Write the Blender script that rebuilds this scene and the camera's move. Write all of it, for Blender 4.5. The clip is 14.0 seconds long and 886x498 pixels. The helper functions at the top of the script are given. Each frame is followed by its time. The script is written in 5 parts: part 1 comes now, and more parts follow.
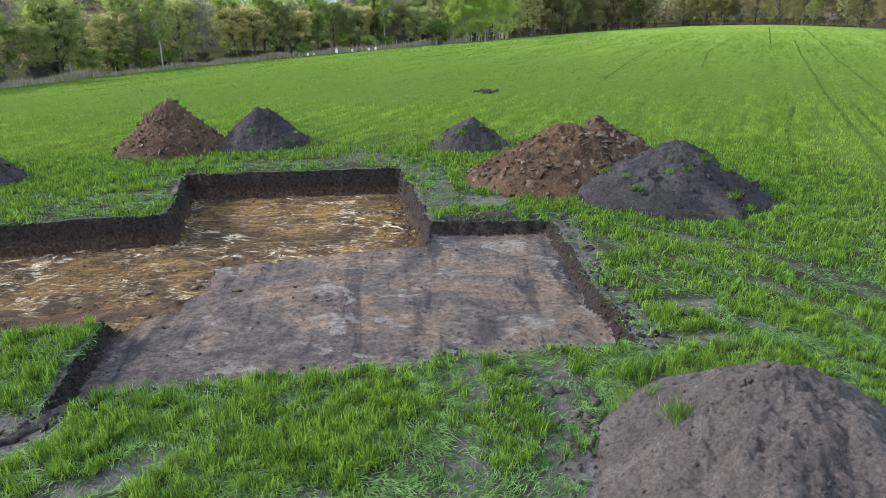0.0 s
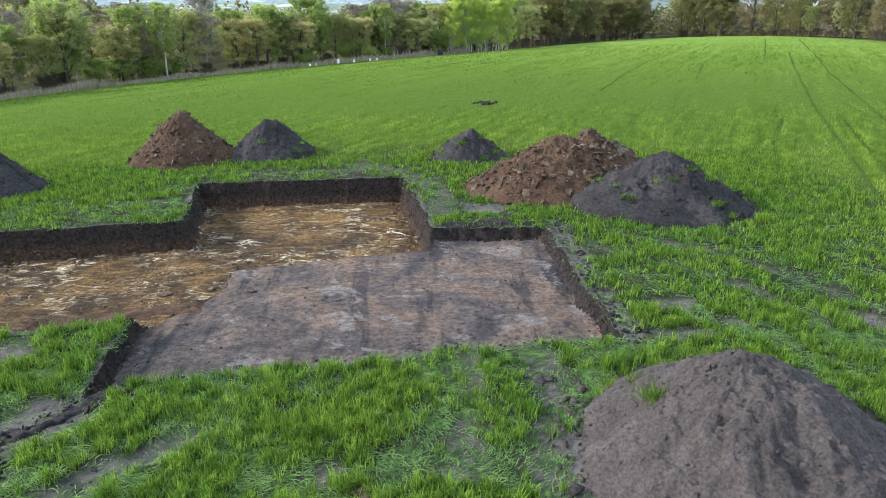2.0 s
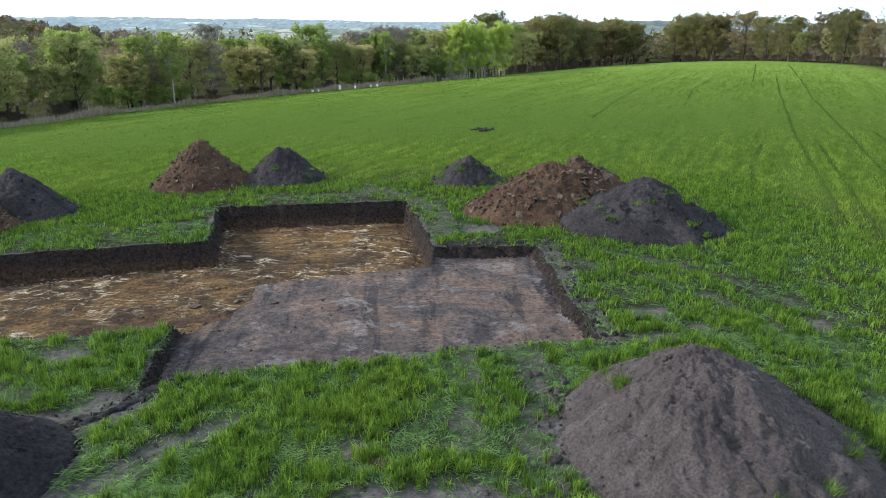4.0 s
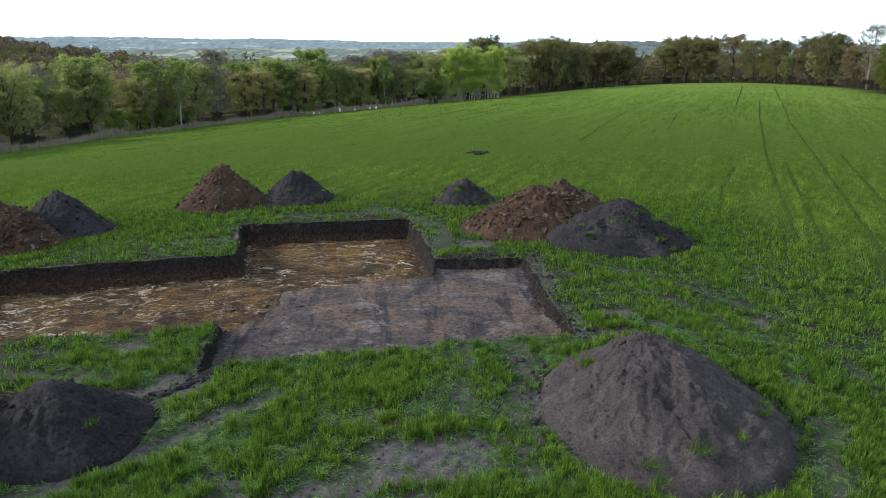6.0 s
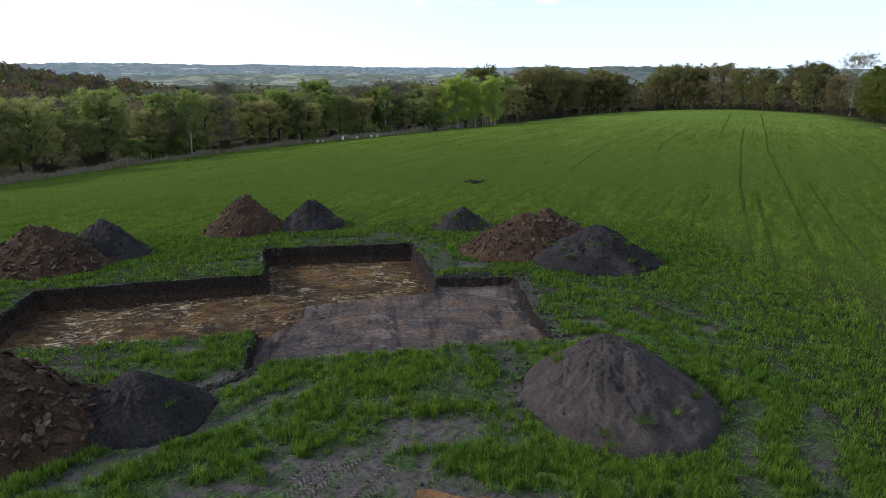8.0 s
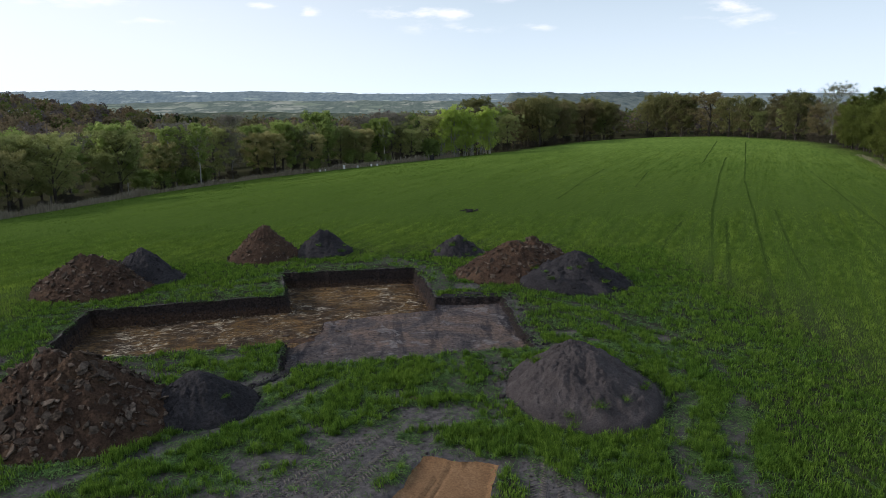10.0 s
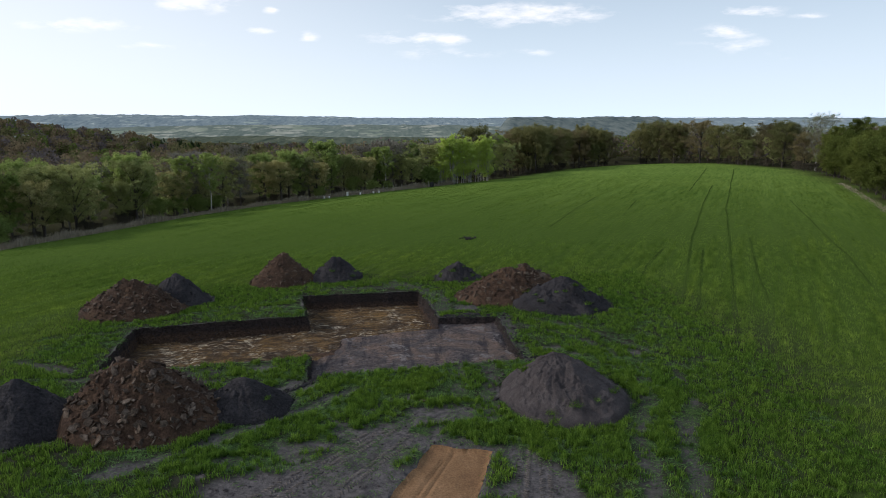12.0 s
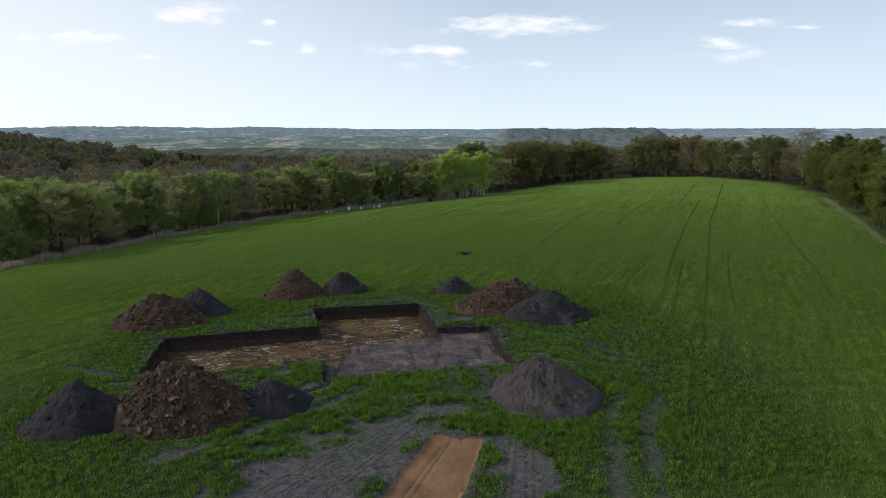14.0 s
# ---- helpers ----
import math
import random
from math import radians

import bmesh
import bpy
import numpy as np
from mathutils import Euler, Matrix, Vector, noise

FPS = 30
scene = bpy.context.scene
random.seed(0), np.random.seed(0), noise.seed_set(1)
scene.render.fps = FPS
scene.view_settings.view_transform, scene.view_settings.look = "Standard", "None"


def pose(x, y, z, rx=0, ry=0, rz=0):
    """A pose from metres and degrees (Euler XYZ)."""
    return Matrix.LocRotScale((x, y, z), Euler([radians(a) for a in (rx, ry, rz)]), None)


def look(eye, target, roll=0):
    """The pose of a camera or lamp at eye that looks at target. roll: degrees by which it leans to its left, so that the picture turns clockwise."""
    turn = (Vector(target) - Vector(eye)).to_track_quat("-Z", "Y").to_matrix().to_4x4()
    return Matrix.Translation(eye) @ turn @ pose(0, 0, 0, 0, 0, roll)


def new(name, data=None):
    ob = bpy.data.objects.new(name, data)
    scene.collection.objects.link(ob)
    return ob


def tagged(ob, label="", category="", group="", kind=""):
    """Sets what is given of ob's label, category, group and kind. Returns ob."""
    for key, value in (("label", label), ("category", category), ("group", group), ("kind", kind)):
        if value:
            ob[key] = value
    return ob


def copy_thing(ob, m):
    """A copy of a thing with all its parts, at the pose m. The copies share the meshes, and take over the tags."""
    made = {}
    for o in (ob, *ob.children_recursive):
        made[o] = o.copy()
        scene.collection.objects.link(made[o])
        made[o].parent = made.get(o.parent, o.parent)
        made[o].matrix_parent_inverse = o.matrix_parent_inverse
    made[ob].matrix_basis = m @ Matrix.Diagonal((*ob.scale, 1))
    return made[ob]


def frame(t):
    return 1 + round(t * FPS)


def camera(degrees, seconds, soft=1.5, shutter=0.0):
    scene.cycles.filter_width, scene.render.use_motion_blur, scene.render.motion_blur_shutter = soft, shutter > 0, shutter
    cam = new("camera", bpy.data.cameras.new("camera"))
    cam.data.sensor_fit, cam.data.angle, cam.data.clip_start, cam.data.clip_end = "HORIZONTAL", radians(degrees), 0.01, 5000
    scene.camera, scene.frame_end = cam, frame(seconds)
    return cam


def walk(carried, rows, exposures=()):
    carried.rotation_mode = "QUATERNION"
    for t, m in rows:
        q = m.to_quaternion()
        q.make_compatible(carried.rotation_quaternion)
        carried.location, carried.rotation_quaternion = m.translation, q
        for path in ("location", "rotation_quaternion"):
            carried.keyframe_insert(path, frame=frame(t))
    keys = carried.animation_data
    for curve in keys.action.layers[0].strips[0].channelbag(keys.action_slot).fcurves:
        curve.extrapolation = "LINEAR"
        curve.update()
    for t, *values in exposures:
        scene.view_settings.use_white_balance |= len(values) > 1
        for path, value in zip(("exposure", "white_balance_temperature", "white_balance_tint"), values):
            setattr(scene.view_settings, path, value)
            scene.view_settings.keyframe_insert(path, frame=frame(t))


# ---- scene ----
cam = camera(66.6, 14.0, 0.6)
PATH = [
    (0, (5.768, -9.416, 6.264), (5.867, -7.553, 5.543), 0.3),
    (0.5, (5.745, -9.643, 6.335), (5.845, -7.78, 5.615), 0.3),
    (1, (5.727, -9.911, 6.399), (5.828, -8.046, 5.684), 0.3),
    (1.5, (5.719, -10.22, 6.482), (5.819, -8.352, 5.774), 0.4),
    (2, (5.677, -10.594, 6.597), (5.777, -8.723, 5.9), 0.4),
    (2.5, (5.613, -11.025, 6.726), (5.715, -9.147, 6.045), 0.4),
    (3, (5.572, -11.491, 6.856), (5.674, -9.607, 6.194), 0.3),
    (5.5, (5.276, -14.975, 7.79), (5.389, -13.071, 7.188), 0.3),
    (6, (5.173, -15.847, 8.01), (5.29, -13.938, 7.425), 0.3),
    (6.5, (5.124, -16.697, 8.234), (5.241, -14.783, 7.664), 0.3),
    (7, (5.029, -17.643, 8.491), (5.148, -15.725, 7.937), 0.2),
    (7.5, (4.958, -18.668, 8.773), (5.077, -16.745, 8.237), 0.2),
    (8, (4.865, -19.71, 9.059), (4.987, -17.782, 8.54), 0.2),
    (10.5, (4.347, -25.558, 10.593), (4.479, -23.61, 10.161), -0.1),
    (11, (4.146, -26.772, 10.933), (4.282, -24.821, 10.517), 0.1),
    (11.5, (4.083, -27.901, 11.239), (4.218, -25.946, 10.837), 0.0),
    (12, (3.965, -29.014, 11.536), (4.103, -27.056, 11.153), 0.0),
    (12.5, (3.895, -30.16, 11.904), (4.035, -28.199, 11.537), 0.0),
    (13, (3.795, -31.244, 12.176), (3.937, -29.28, 11.825), 0.0),
    (13.5, (3.709, -32.355, 12.453), (3.853, -30.391, 12.103), -0.0),
    (14, (3.65, -33.365, 12.788), (3.794, -31.402, 12.436), -0.1),
]
walk(cam, [(t, look(eye, target, roll)) for t, eye, target, roll in PATH],
     [(0, 1.20, 6500, 9), (2, 1.18, 6500, 9), (3, 0.99, 6500, 10), (5.5, 0.34, 6500, 11), (6.5, 0.12, 6500, 12), (8, -0.32, 6500, 13), (11, -0.58, 6500, 14), (14, -0.62, 6500, 14)])

# ---- world, sun ----
SUN_AZ, SUN_EL = radians(-82), radians(27)      # azimuth from +y towards +x
world = bpy.data.worlds.new("sky")
scene.world = world
world.use_nodes = True
wn, wl = world.node_tree.nodes, world.node_tree.links
wn.clear()


def w_math(op, a, b=None, c=None):
    k = wn.new("ShaderNodeMath")
    k.operation = op
    for s, v in zip(k.inputs, (a, b, c)):
        if isinstance(v, bpy.types.NodeSocket):
            wl.new(v, s)
        elif v is not None:
            s.default_value = v
    return k.outputs[0]


def w_blend(fac, a, b):
    k = wn.new("ShaderNodeMix")
    k.data_type = "RGBA"
    wl.new(fac, k.inputs["Factor"])
    for s, v in ((k.inputs["A"], a), (k.inputs["B"], b)):
        if isinstance(v, bpy.types.NodeSocket):
            wl.new(v, s)
        else:
            s.default_value = (*v, 1)
    return k.outputs["Result"]


w_out, w_bg, w_sky, w_co, w_sep = (wn.new(k) for k in ("ShaderNodeOutputWorld", "ShaderNodeBackground", "ShaderNodeTexSky", "ShaderNodeTexCoord", "ShaderNodeSeparateXYZ"))
w_sky.sky_type, w_sky.sun_disc = "NISHITA", False
w_sky.sun_elevation, w_sky.sun_rotation = SUN_EL, SUN_AZ
w_sky.air_density, w_sky.dust_density, w_sky.ozone_density = 1.0, 1.2, 1.5
w_bg.inputs["Strength"].default_value = 0.132
wl.new(w_co.outputs["Generated"], w_sep.inputs["Vector"])
wx, wy, wz = w_sep.outputs
# pale haze low over the horizon
haze = w_math("MULTIPLY", w_math("POWER", w_math("SUBTRACT", 1.0, w_math("MINIMUM", w_math("MULTIPLY", w_math("ABSOLUTE", wz), 3.6), 1.0)), 1.8), 0.55)
haze = w_math("ADD", haze, 0.4)
w_col = w_blend(haze, w_sky.outputs["Color"], (9.7, 11.8, 13.8))
# the sky whitens towards the west
west = wn.new("ShaderNodeClamp")
wl.new(w_math("MULTIPLY_ADD", w_math("MULTIPLY", wx, -1.0), 0.9, 0.12), west.inputs["Value"])
w_col = w_blend(w_math("MULTIPLY", west.outputs[0], 0.75), w_col, (13.2, 13.6, 13.9))
# fair-weather clouds: across, up, half width, half height, thickness
CLOUDS = [(-0.271, 0.157, 0.062, 0.017, 1.0), (0.18, 0.145, 0.14, 0.018, 1.0), (0.04, 0.110, 0.085, 0.011, 0.9), (0.52, 0.153, 0.062, 0.009, 0.9),
          (0.488, 0.123, 0.045, 0.012, 0.9), (-0.44, 0.125, 0.095, 0.011, 0.7), (-0.122, 0.11, 0.018, 0.011, 0.8), (0.07, 0.09, 0.09, 0.009, 0.5),
          (0.61, 0.147, 0.03, 0.006, 0.7), (-0.185, 0.12, 0.026, 0.006, 0.8), (0.20, 0.092, 0.03, 0.006, 0.6), (0.51, 0.104, 0.085, 0.014, 0.5), (-0.33, 0.098, 0.09, 0.007, 0.5),
          (-0.17, 0.147, 0.012, 0.006, 0.8), (0.62, 0.085, 0.06, 0.009, 0.4)]
w_map, w_noise = wn.new("ShaderNodeMapping"), wn.new("ShaderNodeTexNoise")
w_map.inputs["Scale"].default_value = (1, 1, 3.2)
w_noise.inputs["Scale"].default_value, w_noise.inputs["Detail"].default_value, w_noise.inputs["Roughness"].default_value = 22.0, 7.0, 0.6
wl.new(w_co.outputs["Generated"], w_map.inputs["Vector"])
wl.new(w_map.outputs["Vector"], w_noise.inputs["Vector"])
ahead = w_math("MAXIMUM", wy, 0.02)
wu, wv = w_math("DIVIDE", wx, ahead), w_math("DIVIDE", wz, ahead)
cover = None
for cu, cv, hw, hh, thick in CLOUDS:
    du, dv = w_math("MULTIPLY_ADD", wu, 1 / hw, -cu / hw), w_math("MULTIPLY_ADD", wv, 1 / hh, -cv / hh)
    far = w_math("SQRT", w_math("ADD", w_math("MULTIPLY", du, du), w_math("MULTIPLY", dv, dv)))
    one = w_math("MULTIPLY", w_math("MAXIMUM", w_math("SUBTRACT", 1.25, far), 0.0), thick)
    cover = one if cover is None else w_math("MAXIMUM", cover, one)
puffs = w_math("MULTIPLY_ADD", w_noise.outputs["Fac"], 3.4, -1.95)
cloud = wn.new("ShaderNodeClamp")
wl.new(w_math("MULTIPLY", w_math("ADD", cover, puffs), w_math("MINIMUM", w_math("MULTIPLY", cover, 1.4), 0.8)), cloud.inputs["Value"])
w_col = w_blend(cloud.outputs[0], w_col, (13.0, 13.2, 13.5))
wl.new(w_col, w_bg.inputs["Color"])
wl.new(w_bg.outputs["Background"], w_out.inputs["Surface"])

sun = new("sun", bpy.data.lights.new("sun", "SUN"))
sun.data.energy, sun.data.angle, sun.data.color = 3.5, radians(3), (1.0, 0.955, 0.89)
sun.matrix_world = look((0, 0, 0), (-math.sin(SUN_AZ) * math.cos(SUN_EL), -math.cos(SUN_AZ) * math.cos(SUN_EL), -math.sin(SUN_EL)))


# ---- numbers ----
def hash2(i, j, seed):
    h = (i.astype(np.int64) * 374761393 + j.astype(np.int64) * 668265263 + seed * 144665) & 0x7FFFFFFF
    h = ((h ^ (h >> 13)) * 1274126177) & 0x7FFFFFFF
    return ((h ^ (h >> 16)) & 0xFFFFFF) / float(0xFFFFFF)


def vnoise(x, y, seed=0):
    """Smooth noise, 0 to 1."""
    x, y = np.asarray(x, float), np.asarray(y, float)
    i, j = np.floor(x), np.floor(y)
    u, v = x - i, y - j
    u, v = u * u * (3 - 2 * u), v * v * (3 - 2 * v)
    a, b = hash2(i, j, seed), hash2(i + 1, j, seed)
    c, d = hash2(i, j + 1, seed), hash2(i + 1, j + 1, seed)
    return (a * (1 - u) + b * u) * (1 - v) + (c * (1 - u) + d * u) * v


def fbm(x, y, seed=0, octaves=4):
    """Layered noise, about -1 to 1."""
    total, amp = 0.0, 1.0
    for k in range(octaves):
        total = total + amp * (2 * vnoise(np.asarray(x) * 2**k, np.asarray(y) * 2**k, seed + 17 * k) - 1)
        amp *= 0.5
    return total / 1.6


def smooth(a, b, x):
    t = np.clip((np.asarray(x, float) - a) / (b - a), 0, 1)
    return t * t * (3 - 2 * t)


def inside_distance(poly, x, y):
    """Distance to the polygon's outline, negative inside."""
    x, y = np.asarray(x, float), np.asarray(y, float)
    best, odd = np.full(x.shape, 1e9), np.zeros(x.shape, bool)
    for (x0, y0), (x1, y1) in zip(poly, poly[1:] + poly[:1]):
        dx, dy = x1 - x0, y1 - y0
        t = np.clip(((x - x0) * dx + (y - y0) * dy) / (dx * dx + dy * dy), 0, 1)
        best = np.minimum(best, np.hypot(x - x0 - t * dx, y - y0 - t * dy))
        cross = ((y0 > y) != (y1 > y)) & (x < (x1 - x0) * (y - y0) / ((y1 - y0) or 1e-9) + x0)
        odd ^= cross
    return np.where(odd, -best, best)


def line_distance(line, x, y):
    best = np.full(np.shape(x), 1e9)
    for (x0, y0), (x1, y1) in zip(line, line[1:]):
        dx, dy = x1 - x0, y1 - y0
        t = np.clip(((x - x0) * dx + (y - y0) * dy) / (dx * dx + dy * dy), 0, 1)
        best = np.minimum(best, np.hypot(x - x0 - t * dx, y - y0 - t * dy))
    return best


# ---- plan ----
DEEP = [(-2.4, 14.9), (5.5, 15.05), (5.95, 11.5), (6.34, 8.7), (6.33, 7.8), (3.5, 7.25), (1.0, 6.6), (1.0, 4.9), (-0.1, 3.15),
        (-1.8, 2.75), (-3.6, 2.5), (-6.75, 2.3), (-10.2, 2.3), (-10.9, 8.75), (-6.4, 9.5), (-1.4, 10.1)]
SHALLOW = [(6.2, 8.7), (9.8, 8.75), (10.0, 1.65), (6.5, 1.37), (3.3, 0.75), (0.7, 0.4), (0.0, 0.0), (-0.42, 3.3), (0.2, 4.3), (0.6, 5.2), (0.7, 7.0), (6.2, 8.2)]
DEEP_D, SHALLOW_D = 0.92, 0.37
SAND = [(5.15, -6.4), (7.3, -7.05), (5.8, -11.7), (4.0, -17.0), (0.6, -17.0), (2.95, -11.45)]
FIELD = [(-44, 20), (-40, 47), (-34, 61), (-29, 77), (-19, 94), (-5, 104), (6, 111), (17, 119), (31, 128), (45, 150), (60, 178), (80, 190), (95, 172),
         (100, 140), (94, 114), (85, 90), (72, 64), (59, 39), (52, 15), (45, -20), (40, -120), (-60, -120)]
# spoil heaps: centre, radii, height
HEAPS = {
    "far_brown": (-4.3, 19.7, 2.4, 2.25, 2.15), "far_dark": (-0.6, 20.0, 1.95, 1.8, 1.55), "far_small": (8.4, 18.8, 1.75, 1.6, 1.25),
    "slab_right": (11.3, 13.3, 3.5, 2.6, 1.95), "dark_right": (14.25, 11.15, 3.1, 2.7, 1.78), "near_dark": (10.95, -2.55, 2.75, 3.05, 1.58),
    "left_brown": (-12.3, 13.0, 3.3, 2.6, 1.95), "left_dark": (-10.45, 14.9, 2.3, 2.2, 1.9), "slab_left": (-5.8, -3.3, 3.1, 2.8, 2.3),
    "dark_left": (-2.4, -2.65, 2.1, 1.85, 1.25), "dark_end": (-10.7, -3.6, 2.4, 2.3, 1.85),
}
TRACKS = [  # centre line, width, how bare
    ([(14.4, -3.4), (13.0, -5.9), (12.0, -10.2), (10.4, -18)], 0.40, 0.68), ([(16.2, -3.4), (14.7, -6.1), (13.4, -10.3), (11.8, -18)], 0.38, 0.68),
    ([(15.6, 1.4), (14.4, -3.4)], 0.3, 0.35), ([(16.9, 0.4), (16.2, -3.4)], 0.28, 0.35),
    ([(0.0, -0.35), (-1.6, -1.5), (-3.5, -2.2)], 0.6, 1.0), ([(2.1, -1.4), (1.1, -2.2), (0.4, -3.0), (-1.5, -4.8), (-6, -8)], 0.36, 0.95),
    ([(4.9, 0.5), (4.0, 0.1)], 0.22, 0.6), ([(10.4, 7.8), (11.6, 6.2), (13.0, 5.2), (14.1, 3.6), (14.7, 1.5)], 0.24, 0.5),
    ([(11.5, 8.2), (14.1, 6.5), (15.4, 4.3), (16.7, 2.2)], 0.20, 0.42), ([(6.7, 0.9), (6.8, -0.4), (6.4, -2.4)], 0.34, 0.7),
    ([(8.2, 1.0), (8.1, -0.6), (7.9, -2.2), (7.6, -4.6)], 0.42, 0.75), ([(-6.5, 1.2), (-2.5, 1.4)], 0.4, 0.4), ([(-11, 1.0), (-6, 0.4), (-2.2, -0.2)], 0.36, 0.75),
    ([(5.9, 15.4), (7.0, 13.0), (6.7, 10.0)], 0.5, 0.6), ([(-9, 11.0), (-3, 12.5)], 0.4, 0.3), ([(-3, 16.3), (5, 16.6)], 0.4, 0.35),
    ([(3.5, 17.5), (5.4, 16.2)], 0.6, 0.6), ([(4.6, -2.2), (3.6, -2.9), (2.6, -4.0)], 0.3, 0.7), ([(-14.5, 3.9), (-11.5, 2.2)], 0.35, 0.6),
]
LANES = [  # crop rolled flat but not torn: centre line, half width
    ([(4.6, -0.1), (3.2, -0.45), (1.8, -1.0), (0.5, -1.75)], 0.32), ([(6.6, -1.0), (5.2, -2.5), (3.6, -4.2)], 0.55), ([(10.6, 6.8), (11.2, 4.5), (12.0, 2.6), (13.4, 1.2)], 0.5),
    ([(7.4, 1.1), (9.4, 0.9)], 0.4), ([(7.2, -0.9), (7.0, -3.2)], 0.4), ([(-1.0, 0.9), (-0.4, -0.2)], 0.35), ([(-15, 7.5), (-11, 8.4), (-8.8, 10.2), (-4, 11.2)], 0.5),
    ([(3.0, 15.8), (-2.0, 15.6), (-6.0, 11.6)], 0.3), ([(-6, -5.6), (-1.5, -6.4), (1.4, -4.6)], 0.4),
]
BARE = [(15.7, 2.1, 0.34, 0.75), (11.8, 3.1, 0.55, 0.42), (11.3, 1.7, 0.65, 0.3), (12.9, 2.2, 0.5, 0.25), (-2.1, 1.7, 0.75, 0.45), (3.3, -6.3, 2.6, 2.0), (1.0, -9.0, 3.2, 2.6), (8.6, -9.5, 1.4, 2.6),
        (5.8, -4.3, 1.7, 0.9), (-0.5, -13.0, 4.0, 3.0), (8.2, -14.5, 2.0, 3.0), (-7.5, -0.2, 1.5, 0.7), (8.0, 10.9, 0.7, 0.8), (-0.7, -2.3, 0.5, 0.4)]
TRAMS = [  # old wheel lines through the crop
    [(21.5, 10.0), (26.6, 20.8), (32.5, 33.4), (44.4, 57.0), (59.6, 86.0)], [(16.3, -8.1), (17.6, -5.2), (22.2, 4.5), (26.1, 12.6), (31.4, 23.5), (45.9, 53.5), (87.0, 132.0)],
    [(50.8, 75.5), (82.3, 136.6)], [(18.7, 11.4), (23.3, 20.9), (27.7, 28.2)], [(36.9, 14.3), (41.9, 24.1), (47.9, 37.4), (60.0, 63.0)],
    [(30.7, 48.3), (38.5, 65.0)], [(19.2, 3.0), (31.0, 27.7)], [(27.2, 10.2), (30.9, 18.4), (38.0, 33.0)], [(20.4, 41.2), (26.5, 54.8), (34, 70)]]
DRILL = radians(29)        # the drill rows run this far to the right of +y


def plain(x, y):
    """Ground level with no digging."""
    x, y = np.asarray(x, float), np.asarray(y, float)
    xc, yc = np.clip(x, -70, 130), np.clip(y, -60, 230)
    z = 0.0103 * xc + 0.0004 * yc + (-0.0473 * xc * xc + 0.0594 * xc * yc - 0.0296 * yc * yc) / 100
    z = np.maximum(z, -5.0)
    out = np.maximum(inside_distance(FIELD, x, y), 0)
    ahead = smooth(-40, 60, y + 0.6 * np.minimum(x, 0) * 0)
    z = z - smooth(4, 140, out) * 7.0 * ahead - smooth(450, 1100, out) * 26
    z = z - 7 * np.exp(-(((x + 95) / 45) ** 2 + ((y - 130) / 70) ** 2)) * smooth(6, 60, out)
    z = z + 19 * np.exp(-(((x + 265) / 85) ** 2 + ((y - 345) / 110) ** 2)) * smooth(20, 160, out)
    z = z - 6 * smooth(200, 330, y) * smooth(-190, -120, x) * smooth(110, 50, x)
    z = z + smooth(40, 300, out) * 2.5 * fbm(x / 90, y / 90, 5, 3)
    return z


def dug(x, y):
    """How far the deep pit and the shallow trench go down here: distances to their edges and the depth."""
    jig = 0.12 * fbm(x / 0.8, y / 0.8, 3, 3) + 0.07 * fbm(x * 3.0, y * 3.0, 4, 2)
    sd, ss = inside_distance(DEEP, x, y) + jig, inside_distance(SHALLOW, x, y) + jig
    ud = DEEP_D + 0.06 * fbm(x / 2.2, y / 2.2, 11, 3) + 0.02 * fbm(x * 2, y * 2, 12, 3)
    ud = ud - 0.42 * smooth(2.7, 0.9, np.hypot(x - 0.1, y - 3.3))        # the pit runs out to the trench floor here
    us = SHALLOW_D + 0.025 * fbm(x / 1.5, y / 1.5, 13, 3) + 0.012 * fbm(x * 3, y * 3, 14, 2)
    crumble = 0.08 * fbm(x * 1.7, y * 1.7, 15, 3)
    fd, fs = np.clip((0.03 - sd) / (0.22 + crumble), 0, 1) ** 0.8, np.clip((0.03 - ss) / (0.17 + 0.6 * crumble), 0, 1) ** 0.8
    return sd, ss, np.maximum(ud * fd, us * fs)


def mud(x, y):
    """How bare of grass the ground is, 0 to 1."""
    x, y = np.asarray(x, float), np.asarray(y, float)
    m = np.zeros(x.shape)
    inner = (x > -17) & (x < 22) & (y > -20) & (y < 23)
    if not inner.all():
        m[inner] = mud(x[inner], y[inner])
        return m
    rag = 0.75 * fbm(x / 0.9, y / 0.9, 21, 4)
    for line, width, bare in TRACKS:
        m = np.maximum(m, bare * smooth(1.15, 0.5, line_distance(line, x, y) / width + rag))
    for cx, cy, rx, ry in BARE:
        m = np.maximum(m, smooth(1.2, 0.7, np.hypot((x - cx) / rx, (y - cy) / ry) + 0.8 * rag))
    sd, ss, _ = dug(x, y)
    edge = np.minimum(sd, ss)
    m = np.maximum(m, smooth(0.22, 0.05, edge + 0.25 * rag))
    right = smooth(0.38, 0.1, np.abs(x - 10.3) + 0.4 * rag) * (y > 1.2) * (y < 9)
    m = np.maximum(m, 0.9 * right)
    m = np.maximum(m, smooth(0.5, 0.0, inside_distance(SAND, x, y) + 0.3 * rag))
    for cx, cy, rx, ry, h in HEAPS.values():
        m = np.maximum(m, smooth(1.08, 0.98, np.hypot((x - cx) / rx, (y - cy) / ry) + 0.12 * rag))
    return m


